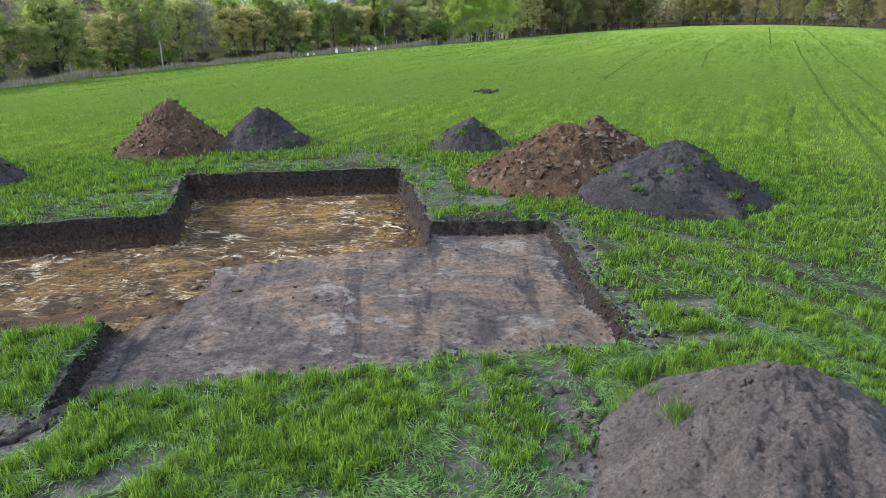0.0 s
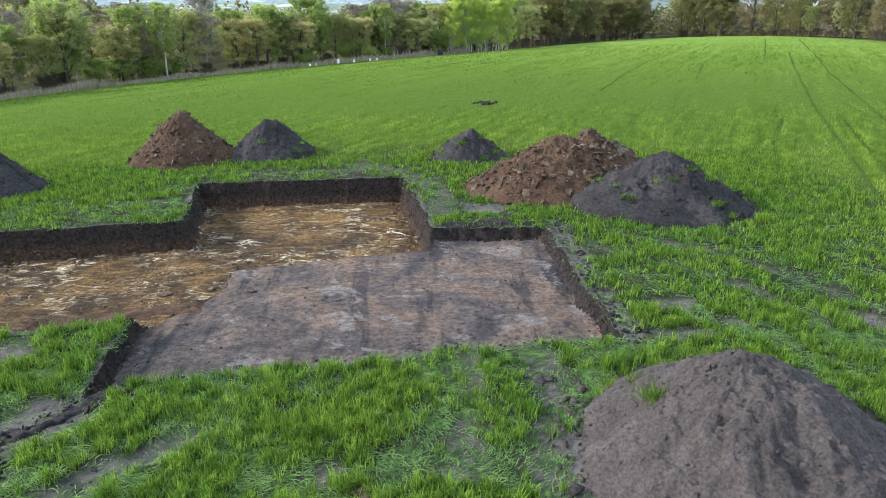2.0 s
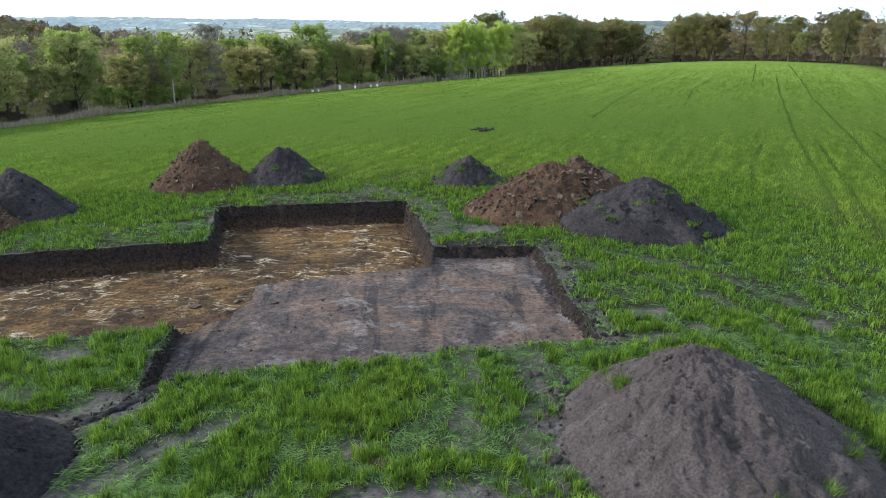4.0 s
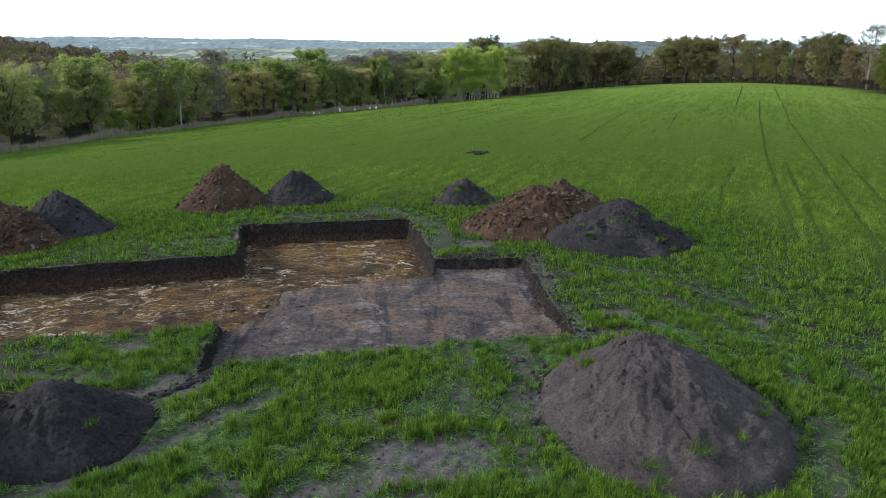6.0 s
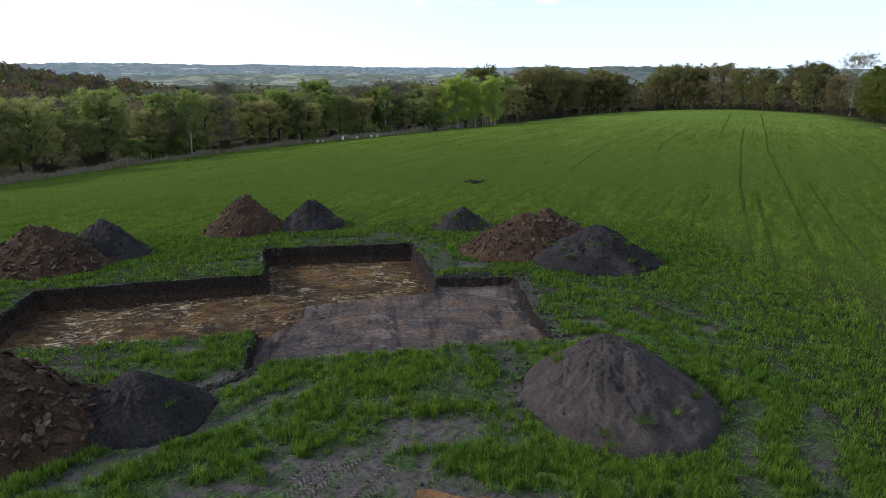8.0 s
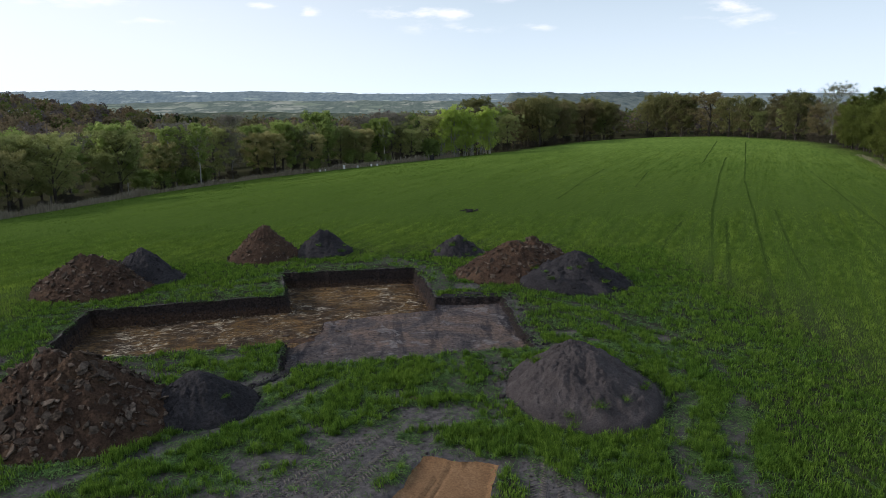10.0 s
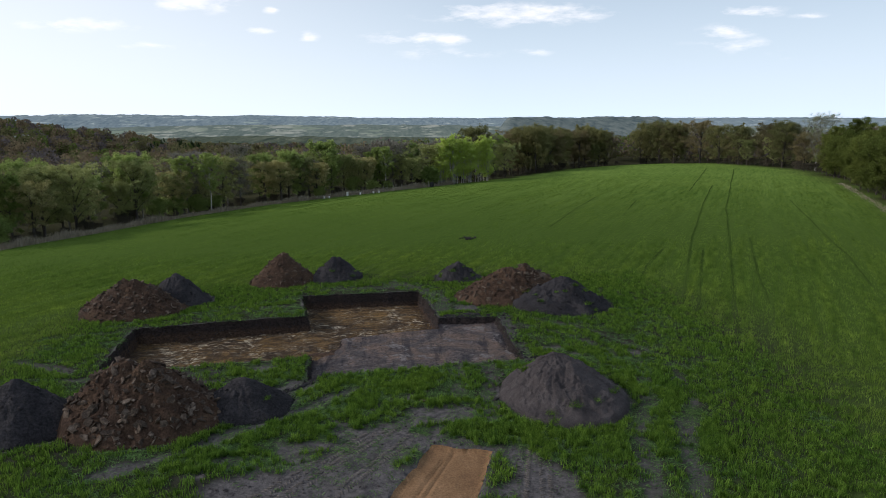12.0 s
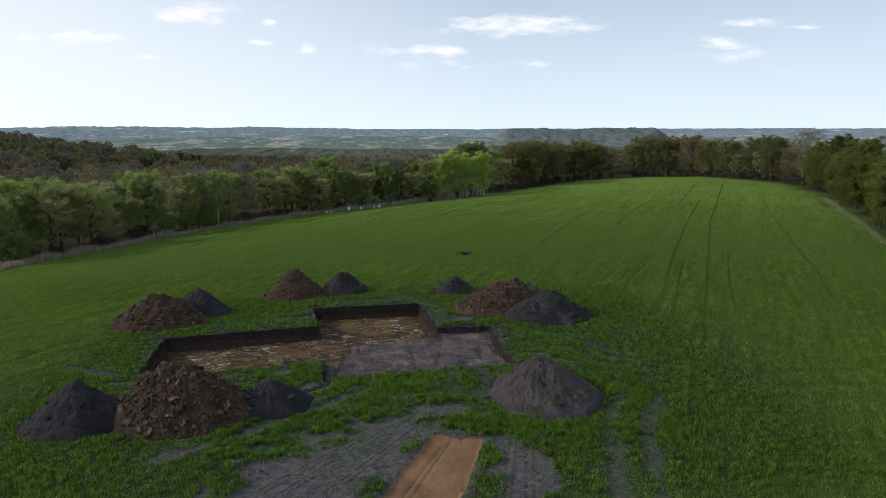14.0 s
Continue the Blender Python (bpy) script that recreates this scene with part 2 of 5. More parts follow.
def worn(x, y):
    """How far the crop is trodden down, 0 to 1."""
    x, y = np.asarray(x, float), np.asarray(y, float)
    inner = (x > -27) & (x < 21) & (y > -20) & (y < 23)
    if not inner.all():
        w = np.zeros(x.shape)
        w[inner] = worn(x[inner], y[inner])
        return w
    edge = np.minimum(inside_distance(DEEP, x, y), inside_distance(SHALLOW, x, y))
    jag = 0.7 * fbm(x / 0.8, y / 0.8, 33, 2)
    near = smooth(2.6, 0.5, edge + 1.2 * fbm(x / 1.6, y / 1.6, 31, 3))
    site = smooth(1.3, 0.7, np.hypot((x - 4) / 17, (y - 2) / 13) + 0.35 * fbm(x / 3, y / 3, 32, 3)) * 0.72
    for line, width, _ in TRACKS:
        near = np.maximum(near, smooth(2.6, 0.9, line_distance(line, x, y) / width + jag))
    for line, width in LANES:
        near = np.maximum(near, 1.1 * smooth(1.15, 0.55, line_distance(line, x, y) / width + 0.5 * jag))
    near = near * smooth(20, 16, x) * smooth(22, 18.5, y) * smooth(-26, -16, x)
    return np.maximum(near, site) * (0.6 + 0.4 * smooth(-0.3, 0.5, fbm(x / 1.1, y / 1.1, 34, 3)))


def ground_z(x, y):
    x, y = np.asarray(x, float), np.asarray(y, float)
    z = plain(x, y)
    near = (np.abs(x - 5) < 40) & (np.abs(y - 8) < 40)
    if near.any():
        xs, ys = x[near], y[near]
        zs = z[near] - dug(xs, ys)[2]
        m = mud(xs, ys)
        zs = zs - 0.07 * m * (1 - smooth(0.3, 0.0, np.minimum(inside_distance(DEEP, xs, ys), inside_distance(SHALLOW, xs, ys))))
        zs = zs + 0.035 * fbm(xs / 0.7, ys / 0.7, 41, 4) * (0.4 + m)
        zs = zs - 0.12 * smooth(0.1, -0.15, inside_distance(SAND, xs, ys) + 0.1 * fbm(xs * 1.5, ys * 1.5, 42, 3))
        for rut in ([(5.9, -6.9), (4.0, -11.5), (3.0, -14)], [(6.9, -8.6), (5.6, -12.0)], [(5.5, -7.4), (3.6, -11.6)]):
            zs = zs - 0.05 * smooth(0.09, 0.02, line_distance(rut, xs, ys) + 0.04 * fbm(xs * 2, ys * 2, 43, 2))
        z = z.copy()
        z[near] = zs
    return z


# ---- materials ----
def material(name, rough=0.9, specular=0.2):
    m = bpy.data.materials.new(name)
    m.use_nodes = True
    n, l = m.node_tree.nodes, m.node_tree.links
    b = n["Principled BSDF"]
    b.inputs["Roughness"].default_value, b.inputs["Specular IOR Level"].default_value = rough, specular
    return m, n, l, b


def noise_node(n, l, co, scale, detail=5.0, rough=0.6, distort=0.0):
    t = n.new("ShaderNodeTexNoise")
    t.inputs["Scale"].default_value, t.inputs["Detail"].default_value = scale, detail
    t.inputs["Roughness"].default_value, t.inputs["Distortion"].default_value = rough, distort
    if co is not None:
        l.new(co, t.inputs["Vector"])
    return t.outputs["Fac"]


def ramp_node(n, l, fac, *stops):
    r = n.new("ShaderNodeValToRGB")
    e = r.color_ramp.elements
    while len(e) < len(stops):
        e.new(0.5)
    for k, (p, c) in zip(e, stops):
        k.position, k.color = p, (*c, 1) if len(c) == 3 else c
    l.new(fac, r.inputs["Fac"])
    return r.outputs["Color"]


def mix_node(n, l, fac, a, b, blend="MIX"):
    m = n.new("ShaderNodeMix")
    m.data_type, m.blend_type = "RGBA", blend
    for key, v in (("Factor", fac), ("A", a), ("B", b)):
        if isinstance(v, bpy.types.NodeSocket):
            l.new(v, m.inputs[key])
        else:
            m.inputs[key].default_value = v if key == "Factor" else (*v, 1)
    return m.outputs["Result"]


def bump_node(n, l, b, height, strength=0.5, distance=0.05):
    k = n.new("ShaderNodeBump")
    k.inputs["Strength"].default_value, k.inputs["Distance"].default_value = strength, distance
    l.new(height, k.inputs["Height"])
    l.new(k.outputs["Normal"], b.inputs["Normal"])


def position(n, l, scale=(1, 1, 1), turn=0.0):
    g, m = n.new("ShaderNodeNewGeometry"), n.new("ShaderNodeMapping")
    m.inputs["Scale"].default_value, m.inputs["Rotation"].default_value = scale, (0, 0, turn)
    l.new(g.outputs["Position"], m.inputs["Vector"])
    return m.outputs["Vector"]


def row_position(n, l, stretch=16.0):
    """Positions drawn out along the drill rows."""
    g, m = n.new("ShaderNodeNewGeometry"), n.new("ShaderNodeMapping")
    m.vector_type = "TEXTURE"
    m.inputs["Scale"].default_value, m.inputs["Rotation"].default_value = (1.0, stretch, 1.0), (0, 0, -DRILL)
    l.new(g.outputs["Position"], m.inputs["Vector"])
    return m.outputs["Vector"]


def attribute(n, name):
    a = n.new("ShaderNodeAttribute")
    a.attribute_name = name
    return a.outputs["Fac"]


def soil_material(name, dark, mid, light, grain=14.0, blotch=0.6, bump=0.6, speckle=0.47):
    m, n, l, b = material(name, 0.95, 0.12)
    co = position(n, l)
    coarse, fine = noise_node(n, l, co, blotch, 6, 0.65, 0.4), noise_node(n, l, co, grain, 8, 0.75)
    base = ramp_node(n, l, coarse, (0.32, dark), (0.5, mid), (0.68, light))
    speck = ramp_node(n, l, fine, (0.38, (1 - speckle,) * 3), (0.62, (1 + 0.85 * speckle,) * 3))
    l.new(mix_node(n, l, 1.0, base, speck, "MULTIPLY"), b.inputs["Base Color"])
    bump_node(n, l, b, fine, min(1.0, bump * 1.3), 0.10)
    return m


def field_material():
    m, n, l, b = material("field", 1.0, 0.0)
    co, rows = position(n, l), row_position(n, l)
    broad, fine = noise_node(n, l, co, 0.05, 4, 0.6), noise_node(n, l, co, 3.2, 9, 0.8)
    streak = noise_node(n, l, rows, 2.4, 6, 0.7)
    green = ramp_node(n, l, broad, (0.3, (0.103, 0.166, 0.035)), (0.7, (0.131, 0.198, 0.046)))
    green = mix_node(n, l, 1.0, green, ramp_node(n, l, fine, (0.36, (0.66, 0.70, 0.66)), (0.64, (1.26, 1.23, 1.2))), "MULTIPLY")
    green = mix_node(n, l, 1.0, green, ramp_node(n, l, streak, (0.36, (0.66, 0.71, 0.70)), (0.60, (1.14, 1.10, 1.05))), "MULTIPLY")
    earth = ramp_node(n, l, noise_node(n, l, co, 4.0, 9, 0.8), (0.36, (0.042, 0.040, 0.042)), (0.64, (0.135, 0.125, 0.124)))
    # soil and thin growth beneath the blades, darkened further for shade in their gaps
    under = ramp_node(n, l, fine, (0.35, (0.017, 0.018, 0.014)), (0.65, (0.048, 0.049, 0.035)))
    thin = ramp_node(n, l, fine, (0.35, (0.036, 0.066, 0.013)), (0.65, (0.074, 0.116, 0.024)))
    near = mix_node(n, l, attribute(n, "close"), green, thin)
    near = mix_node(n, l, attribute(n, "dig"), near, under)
    col = mix_node(n, l, attribute(n, "bare"), near, earth)
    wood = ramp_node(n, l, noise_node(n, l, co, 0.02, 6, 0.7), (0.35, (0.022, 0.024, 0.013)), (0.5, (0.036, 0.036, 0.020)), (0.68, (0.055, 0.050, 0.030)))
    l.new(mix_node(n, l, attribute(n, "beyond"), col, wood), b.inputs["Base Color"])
    bump_node(n, l, b, noise_node(n, l, co, 7, 8, 0.8), 0.8, 0.10)
    return m


def deep_material():
    """Wet clay: dark and ochre blotches, and thin pale curls where the bucket scraped down to chalky stone."""
    m, n, l, b = material("wet_clay", 0.9, 0.12)
    co, swirl = position(n, l), position(n, l, (0.62, 1.0, 1.0), 0.42)
    base = ramp_node(n, l, noise_node(n, l, co, 0.5, 7, 0.68, 0.8), (0.32, (0.026, 0.018, 0.013)), (0.46, (0.060, 0.038, 0.020)), (0.58, (0.125, 0.076, 0.030)), (0.70, (0.062, 0.041, 0.025)))
    scrape = ramp_node(n, l, noise_node(n, l, position(n, l, (0.35, 1.6, 1.0), 0.22), 2.6, 8, 0.75, 0.6), (0.38, (0.5, 0.5, 0.52)), (0.62, (1.5, 1.45, 1.35)))
    base = mix_node(n, l, 1.0, base, scrape, "MULTIPLY")
    streak = noise_node(n, l, swirl, 2.7, 9, 0.76, 1.0)
    patch = noise_node(n, l, co, 0.36, 4, 0.55)
    pale = ramp_node(n, l, streak, (0.52, (0, 0, 0)), (0.57, (0.45, 0.45, 0.45)), (0.63, (1, 1, 1)))
    where = ramp_node(n, l, patch, (0.40, (0.05, 0.05, 0.05)), (0.55, (1, 1, 1)))
    mask = mix_node(n, l, 1.0, pale, where, "MULTIPLY")
    col = mix_node(n, l, mask, base, (0.50, 0.44, 0.34))
    fine = noise_node(n, l, co, 8, 8, 0.8)
    col = mix_node(n, l, 1.0, col, ramp_node(n, l, fine, (0.38, (0.4, 0.4, 0.4)), (0.62, (1.45, 1.45, 1.45))), "MULTIPLY")
    l.new(col, b.inputs["Base Color"])
    bump_node(n, l, b, fine, 1.0, 0.12)
    return m


def shallow_material():
    """Soil scraped by a toothed bucket and driven over: grey and reddish patches, drag marks, dried pale smears."""
    m, n, l, b = material("scraped_soil", 0.95, 0.1)
    co, drag, over = position(n, l), position(n, l, (1.6, 0.22, 1.0), -0.12), position(n, l, (0.7, 1.3, 1.0), 0.12)
    base = ramp_node(n, l, noise_node(n, l, co, 0.42, 7, 0.66, 0.9), (0.36, (0.052, 0.047, 0.050)), (0.47, (0.082, 0.071, 0.071)), (0.55, (0.110, 0.085, 0.074)), (0.68, (0.132, 0.098, 0.080)))
    prints = ramp_node(n, l, noise_node(n, l, drag, 1.25, 6, 0.6, 0.5), (0.40, (0.55, 0.57, 0.63)), (0.47, (0.95, 0.95, 0.95)), (0.60, (1.12, 1.06, 1.02)))
    col = mix_node(n, l, 1.0, base, prints, "MULTIPLY")
    lines = ramp_node(n, l, noise_node(n, l, over, 1.7, 8, 0.75, 0.8), (0.36, (0.74, 0.75, 0.78)), (0.5, (1.0, 1.0, 1.0)), (0.64, (1.28, 1.22, 1.17)))
    col = mix_node(n, l, 1.0, col, lines, "MULTIPLY")
    grey = ramp_node(n, l, noise_node(n, l, co, 0.85, 8, 0.7, 0.4), (0.575, (0, 0, 0)), (0.61, (0.7, 0.7, 0.7)))
    col = mix_node(n, l, grey, col, (0.165, 0.152, 0.152))
    fine = noise_node(n, l, co, 7, 9, 0.82)
    col = mix_node(n, l, 1.0, col, ramp_node(n, l, fine, (0.38, (0.45, 0.45, 0.45)), (0.62, (1.45, 1.45, 1.45))), "MULTIPLY")
    l.new(col, b.inputs["Base Color"])
    bump_node(n, l, b, fine, 1.0, 0.10)
    return m


def wall_material():
    m, n, l, b = material("cut_soil", 0.95, 0.12)
    co = position(n, l)
    geo, sep = n.new("ShaderNodeNewGeometry"), n.new("ShaderNodeSeparateXYZ")
    l.new(geo.outputs["Position"], sep.inputs["Vector"])
    lay = n.new("ShaderNodeMath")
    lay.operation = "MULTIPLY_ADD"
    lay.inputs[1].default_value = 0.35
    l.new(noise_node(n, l, co, 1.5, 5, 0.6), lay.inputs[0])
    l.new(sep.outputs["Z"], lay.inputs[2])
    base = ramp_node(n, l, lay.outputs[0], (0.0, (0.036, 0.027, 0.024)), (0.12, (0.024, 0.020, 0.020)))
    sub = n.new("ShaderNodeMath")
    sub.operation, sub.inputs[1].default_value = "ADD", 0.62
    l.new(lay.outputs[0], sub.inputs[0])
    deep = ramp_node(n, l, sub.outputs[0], (0.0, (0.085, 0.051, 0.030)), (0.25, (0.027, 0.021, 0.020)))
    col = mix_node(n, l, 0.5, base, deep)
    fine = noise_node(n, l, co, 10, 8, 0.75)
    col = mix_node(n, l, 1.0, col, ramp_node(n, l, fine, (0.38, (0.4, 0.4, 0.4)), (0.62, (1.7, 1.7, 1.7))), "MULTIPLY")
    l.new(col, b.inputs["Base Color"])
    bump_node(n, l, b, noise_node(n, l, co, 6, 8, 0.8), 1.0, 0.2)
    return m


def leafy(name, dark, light, through_share=0.35, per="island"):
    """Thin leaves: matt, partly letting light through, varied leaf by leaf and plant by plant."""
    m = bpy.data.materials.new(name)
    m.use_nodes = True
    n, l = m.node_tree.nodes, m.node_tree.links
    n.clear()
    out, mx, d, t = (n.new(k) for k in ("ShaderNodeOutputMaterial", "ShaderNodeMixShader", "ShaderNodeBsdfDiffuse", "ShaderNodeBsdfTranslucent"))
    g, o = n.new("ShaderNodeNewGeometry"), n.new("ShaderNodeObjectInfo")
    col = ramp_node(n, l, g.outputs["Random Per Island"], (0.0, dark), (1.0, light))
    tone = ramp_node(n, l, o.outputs["Random"], (0.0, (0.75, 0.78, 0.75)), (1.0, (1.2, 1.15, 1.1)))
    col = mix_node(n, l, 1.0, col, tone, "MULTIPLY")
    if per == "ground":
        broad = ramp_node(n, l, noise_node(n, l, position(n, l), 0.30, 4, 0.6), (0.3, (0.80, 0.88, 0.9)), (0.7, (1.15, 1.08, 1.0)))
        clump = ramp_node(n, l, noise_node(n, l, position(n, l, (1, 1, 0.1)), 3.4, 3, 0.6), (0.38, (0.60, 0.64, 0.64)), (0.62, (1.30, 1.26, 1.18)))
        broad = mix_node(n, l, 1.0, broad, clump, "MULTIPLY")
        col = mix_node(n, l, 1.0, col, broad, "MULTIPLY")
    if per == "rows":
        broad = ramp_node(n, l, noise_node(n, l, position(n, l), 0.05, 4, 0.6), (0.3, (0.85, 0.9, 0.9)), (0.7, (1.15, 1.08, 1.0)))
        streak = ramp_node(n, l, noise_node(n, l, row_position(n, l, 14.0), 1.8, 4, 0.65), (0.34, (0.66, 0.72, 0.72)), (0.62, (1.2, 1.14, 1.08)))
        clump = ramp_node(n, l, noise_node(n, l, row_position(n, l, 2.5), 2.2, 3, 0.65), (0.38, (0.72, 0.76, 0.76)), (0.62, (1.2, 1.17, 1.13)))
        col = mix_node(n, l, 1.0, mix_node(n, l, 1.0, mix_node(n, l, 1.0, col, broad, "MULTIPLY"), streak, "MULTIPLY"), clump, "MULTIPLY")
    l.new(col, d.inputs["Color"])
    l.new(col, t.inputs["Color"])
    mx.inputs["Fac"].default_value = through_share
    l.new(d.outputs[0], mx.inputs[1])
    l.new(t.outputs[0], mx.inputs[2])
    l.new(mx.outputs[0], out.inputs["Surface"])
    return m


def bark_material(name, dark, light, scale=(2, 2, 0.4)):
    m, n, l, b = material(name, 0.9, 0.1)
    f = noise_node(n, l, position(n, l, scale), 3.0, 6, 0.7)
    l.new(ramp_node(n, l, f, (0.35, dark), (0.65, light)), b.inputs["Base Color"])
    return m


FIELD_M, DEEP_M, SHALLOW_M, WALL_M = field_material(), deep_material(), shallow_material(), wall_material()
SAND_M = soil_material("orange_sand", (0.150, 0.084, 0.044), (0.192, 0.110, 0.056), (0.245, 0.145, 0.078), 14, 0.7, 0.4, 0.3)
DARK_SOIL = soil_material("dark_topsoil", (0.021, 0.019, 0.021), (0.032, 0.030, 0.033), (0.050, 0.045, 0.047), 10, 0.7, 0.8)
GREY_SOIL = soil_material("dry_topsoil", (0.045, 0.039, 0.040), (0.064, 0.055, 0.055), (0.093, 0.081, 0.081), 20, 0.8, 0.6, 0.42)
BROWN_SOIL = soil_material("brown_subsoil", (0.036, 0.023, 0.017), (0.061, 0.037, 0.025), (0.092, 0.058, 0.036), 11, 0.8, 0.9)
STONE_M = soil_material("slab_stone", (0.042, 0.032, 0.026), (0.074, 0.055, 0.042), (0.160, 0.124, 0.098), 7, 2.2, 0.5)
GRASS_M = leafy("crop_blades", (0.036, 0.082, 0.014), (0.160, 0.275, 0.048), 0.4, "ground")
ROW_M = leafy("drilled_crop", (0.088, 0.150, 0.026), (0.152, 0.246, 0.052), 0.4, "rows")
FLAT_M = leafy("trodden_blades", (0.046, 0.094, 0.032), (0.172, 0.282, 0.108), 0.3, "ground")
RUT_M = soil_material("rut", (0.026, 0.046, 0.010), (0.040, 0.070, 0.014), (0.060, 0.098, 0.020), 6, 0.8, 0.4)
RUT_M.node_tree.nodes["Principled BSDF"].inputs["Specular IOR Level"].default_value = 0.0
DRY_M = leafy("dry_grass", (0.244, 0.206, 0.160), (0.468, 0.412, 0.328), 0.3)


# ---- building ----
def mesh_from(name, verts, faces, mat):
    """A mesh from arrays; faces all triangles or all quads."""
    verts, faces = np.asarray(verts, np.float32), np.asarray(faces, np.int32)
    me, k = bpy.data.meshes.new(name), faces.shape[1]
    me.vertices.add(len(verts))
    me.vertices.foreach_set("co", verts.ravel())
    me.loops.add(faces.size)
    me.loops.foreach_set("vertex_index", faces.ravel())
    me.polygons.add(len(faces))
    me.polygons.foreach_set("loop_start", np.arange(len(faces), dtype=np.int32) * k)
    me.update(calc_edges=True)
    me.materials.append(mat)
    return me


def part(name, me, parent=None, label="", at=(0, 0, 0)):
    ob = new(name, me)
    ob.location = at
    ob.parent = parent
    return tagged(ob, label)


def thing(name, label, category, group="", at=(0, 0, 0)):
    return tagged(part(name, None, at=at), label, category, group)


def flat_shade(me, on=True):
    me.polygons.foreach_set("use_smooth", np.full(len(me.polygons), on))
    return me


def steps(*spans):
    """Grid lines: (from, to, first step, growth)."""
    out = []
    for a, b, s, g in spans:
        v = a
        while (v < b) if b > a else (v > b):
            out.append(v)
            v += s if b > a else -s
            s *= g
        out.append(b)
    return np.unique(np.round(out, 4))


# ---- ground ----
gx = steps((-11.6, 10.8, 0.055, 1), (10.8, 20, 0.16, 1), (20, 4500, 0.2, 1.11), (-11.6, -4500, 0.15, 1.11))
gy = steps((-0.6, 15.7, 0.055, 1), (15.7, 19, 0.16, 1), (19, 4500, 0.2, 1.085), (-13, -0.6, 0.15, 1), (-13, -700, 0.25, 1.15))
GX, GY = np.meshgrid(gx, gy)
GX, GY = GX.ravel(), GY.ravel()


def snap_sand(reach=0.10):
    """The same for the edge of the sand."""
    near = (GX > -1) & (GX < 9) & (GY > -13) & (GY < -5)
    x, y, e = GX[near], GY[near], 0.03
    edge = lambda u, v: inside_distance(SAND, u, v) + 0.1 * fbm(u * 1.5, v * 1.5, 42, 3)
    d = edge(x, y)
    ok = np.abs(d) < reach
    xs, ys = x[ok], y[ok]
    gxx, gyy = (edge(xs + e, ys) - edge(xs - e, ys)) / (2 * e), (edge(xs, ys + e) - edge(xs, ys - e)) / (2 * e)
    g2 = np.maximum(gxx**2 + gyy**2, 0.3)
    x[ok], y[ok] = xs - d[ok] * gxx / g2, ys - d[ok] * gyy / g2
    GX[near], GY[near] = x, y


snap_sand()
GZ = ground_z(GX, GY)
nx, ny = len(gx), len(gy)
q = (np.arange(ny - 1)[:, None] * nx + np.arange(nx - 1)[None]).ravel()
quads = np.stack([q, q + 1, q + nx + 1, q + nx], 1)
cx, cy = GX[quads].mean(1), GY[quads].mean(1)
kind = np.zeros(len(quads), int)
site = (cx > -13) & (cx < 12) & (cy > -19) & (cy < 17)
corner_d = dug(GX, GY)[2][quads[site]]
sd, ss, depth = dug(cx[site], cy[site])
drop = GZ[quads[site]].max(1) - GZ[quads[site]].min(1)
k_site = np.where(sd <= -0.10, 1, np.where(ss <= -0.08, 2, 0))
k_site = np.where((corner_d.max(1) > 0.03) & ((drop > 0.06) | (k_site == 0)), 3, k_site)
k_site = np.where(inside_distance(SAND, cx[site], cy[site]) + 0.1 * fbm(cx[site] * 1.5, cy[site] * 1.5, 42, 3) < 0, 4, k_site)
kind[site] = k_site


def sheet(name, which, mat, label, extra=False):
    f = quads[kind == which]
    used, idx = np.unique(f, return_inverse=True)
    me = mesh_from(name, np.stack([GX[used], GY[used], GZ[used]], 1), idx.reshape(-1, 4), mat)
    if extra:
        x, y = GX[used], GY[used]
        out = inside_distance(FIELD, x, y)
        near = (np.abs(x - 5) < 40) & (np.abs(y - 8) < 40)
        bare = np.zeros(len(x))
        bare[near] = mud(x[near], y[near])
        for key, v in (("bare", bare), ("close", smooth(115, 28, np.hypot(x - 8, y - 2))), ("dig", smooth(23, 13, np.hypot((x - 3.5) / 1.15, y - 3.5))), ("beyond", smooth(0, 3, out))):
            a = me.attributes.new(key, "FLOAT", "POINT")
            a.data.foreach_set("value", np.asarray(v, np.float32))
    flat_shade(me)
    return tagged(part(name, me), label, kind="structure")


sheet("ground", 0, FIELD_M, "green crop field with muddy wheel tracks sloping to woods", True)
sheet("pit_floor", 1, DEEP_M, "wet brown clay pit floor with pale scraped streaks")
sheet("trench_floor", 2, SHALLOW_M, "scraped grey-brown soil floor of a shallow trench")
sheet("pit_wall", 3, WALL_M, "dark cut earth sides of the excavation under the turf")
sheet("sand_strip", 4, SAND_M, "orange sandy subsoil strip scraped bare beside tyre marks")


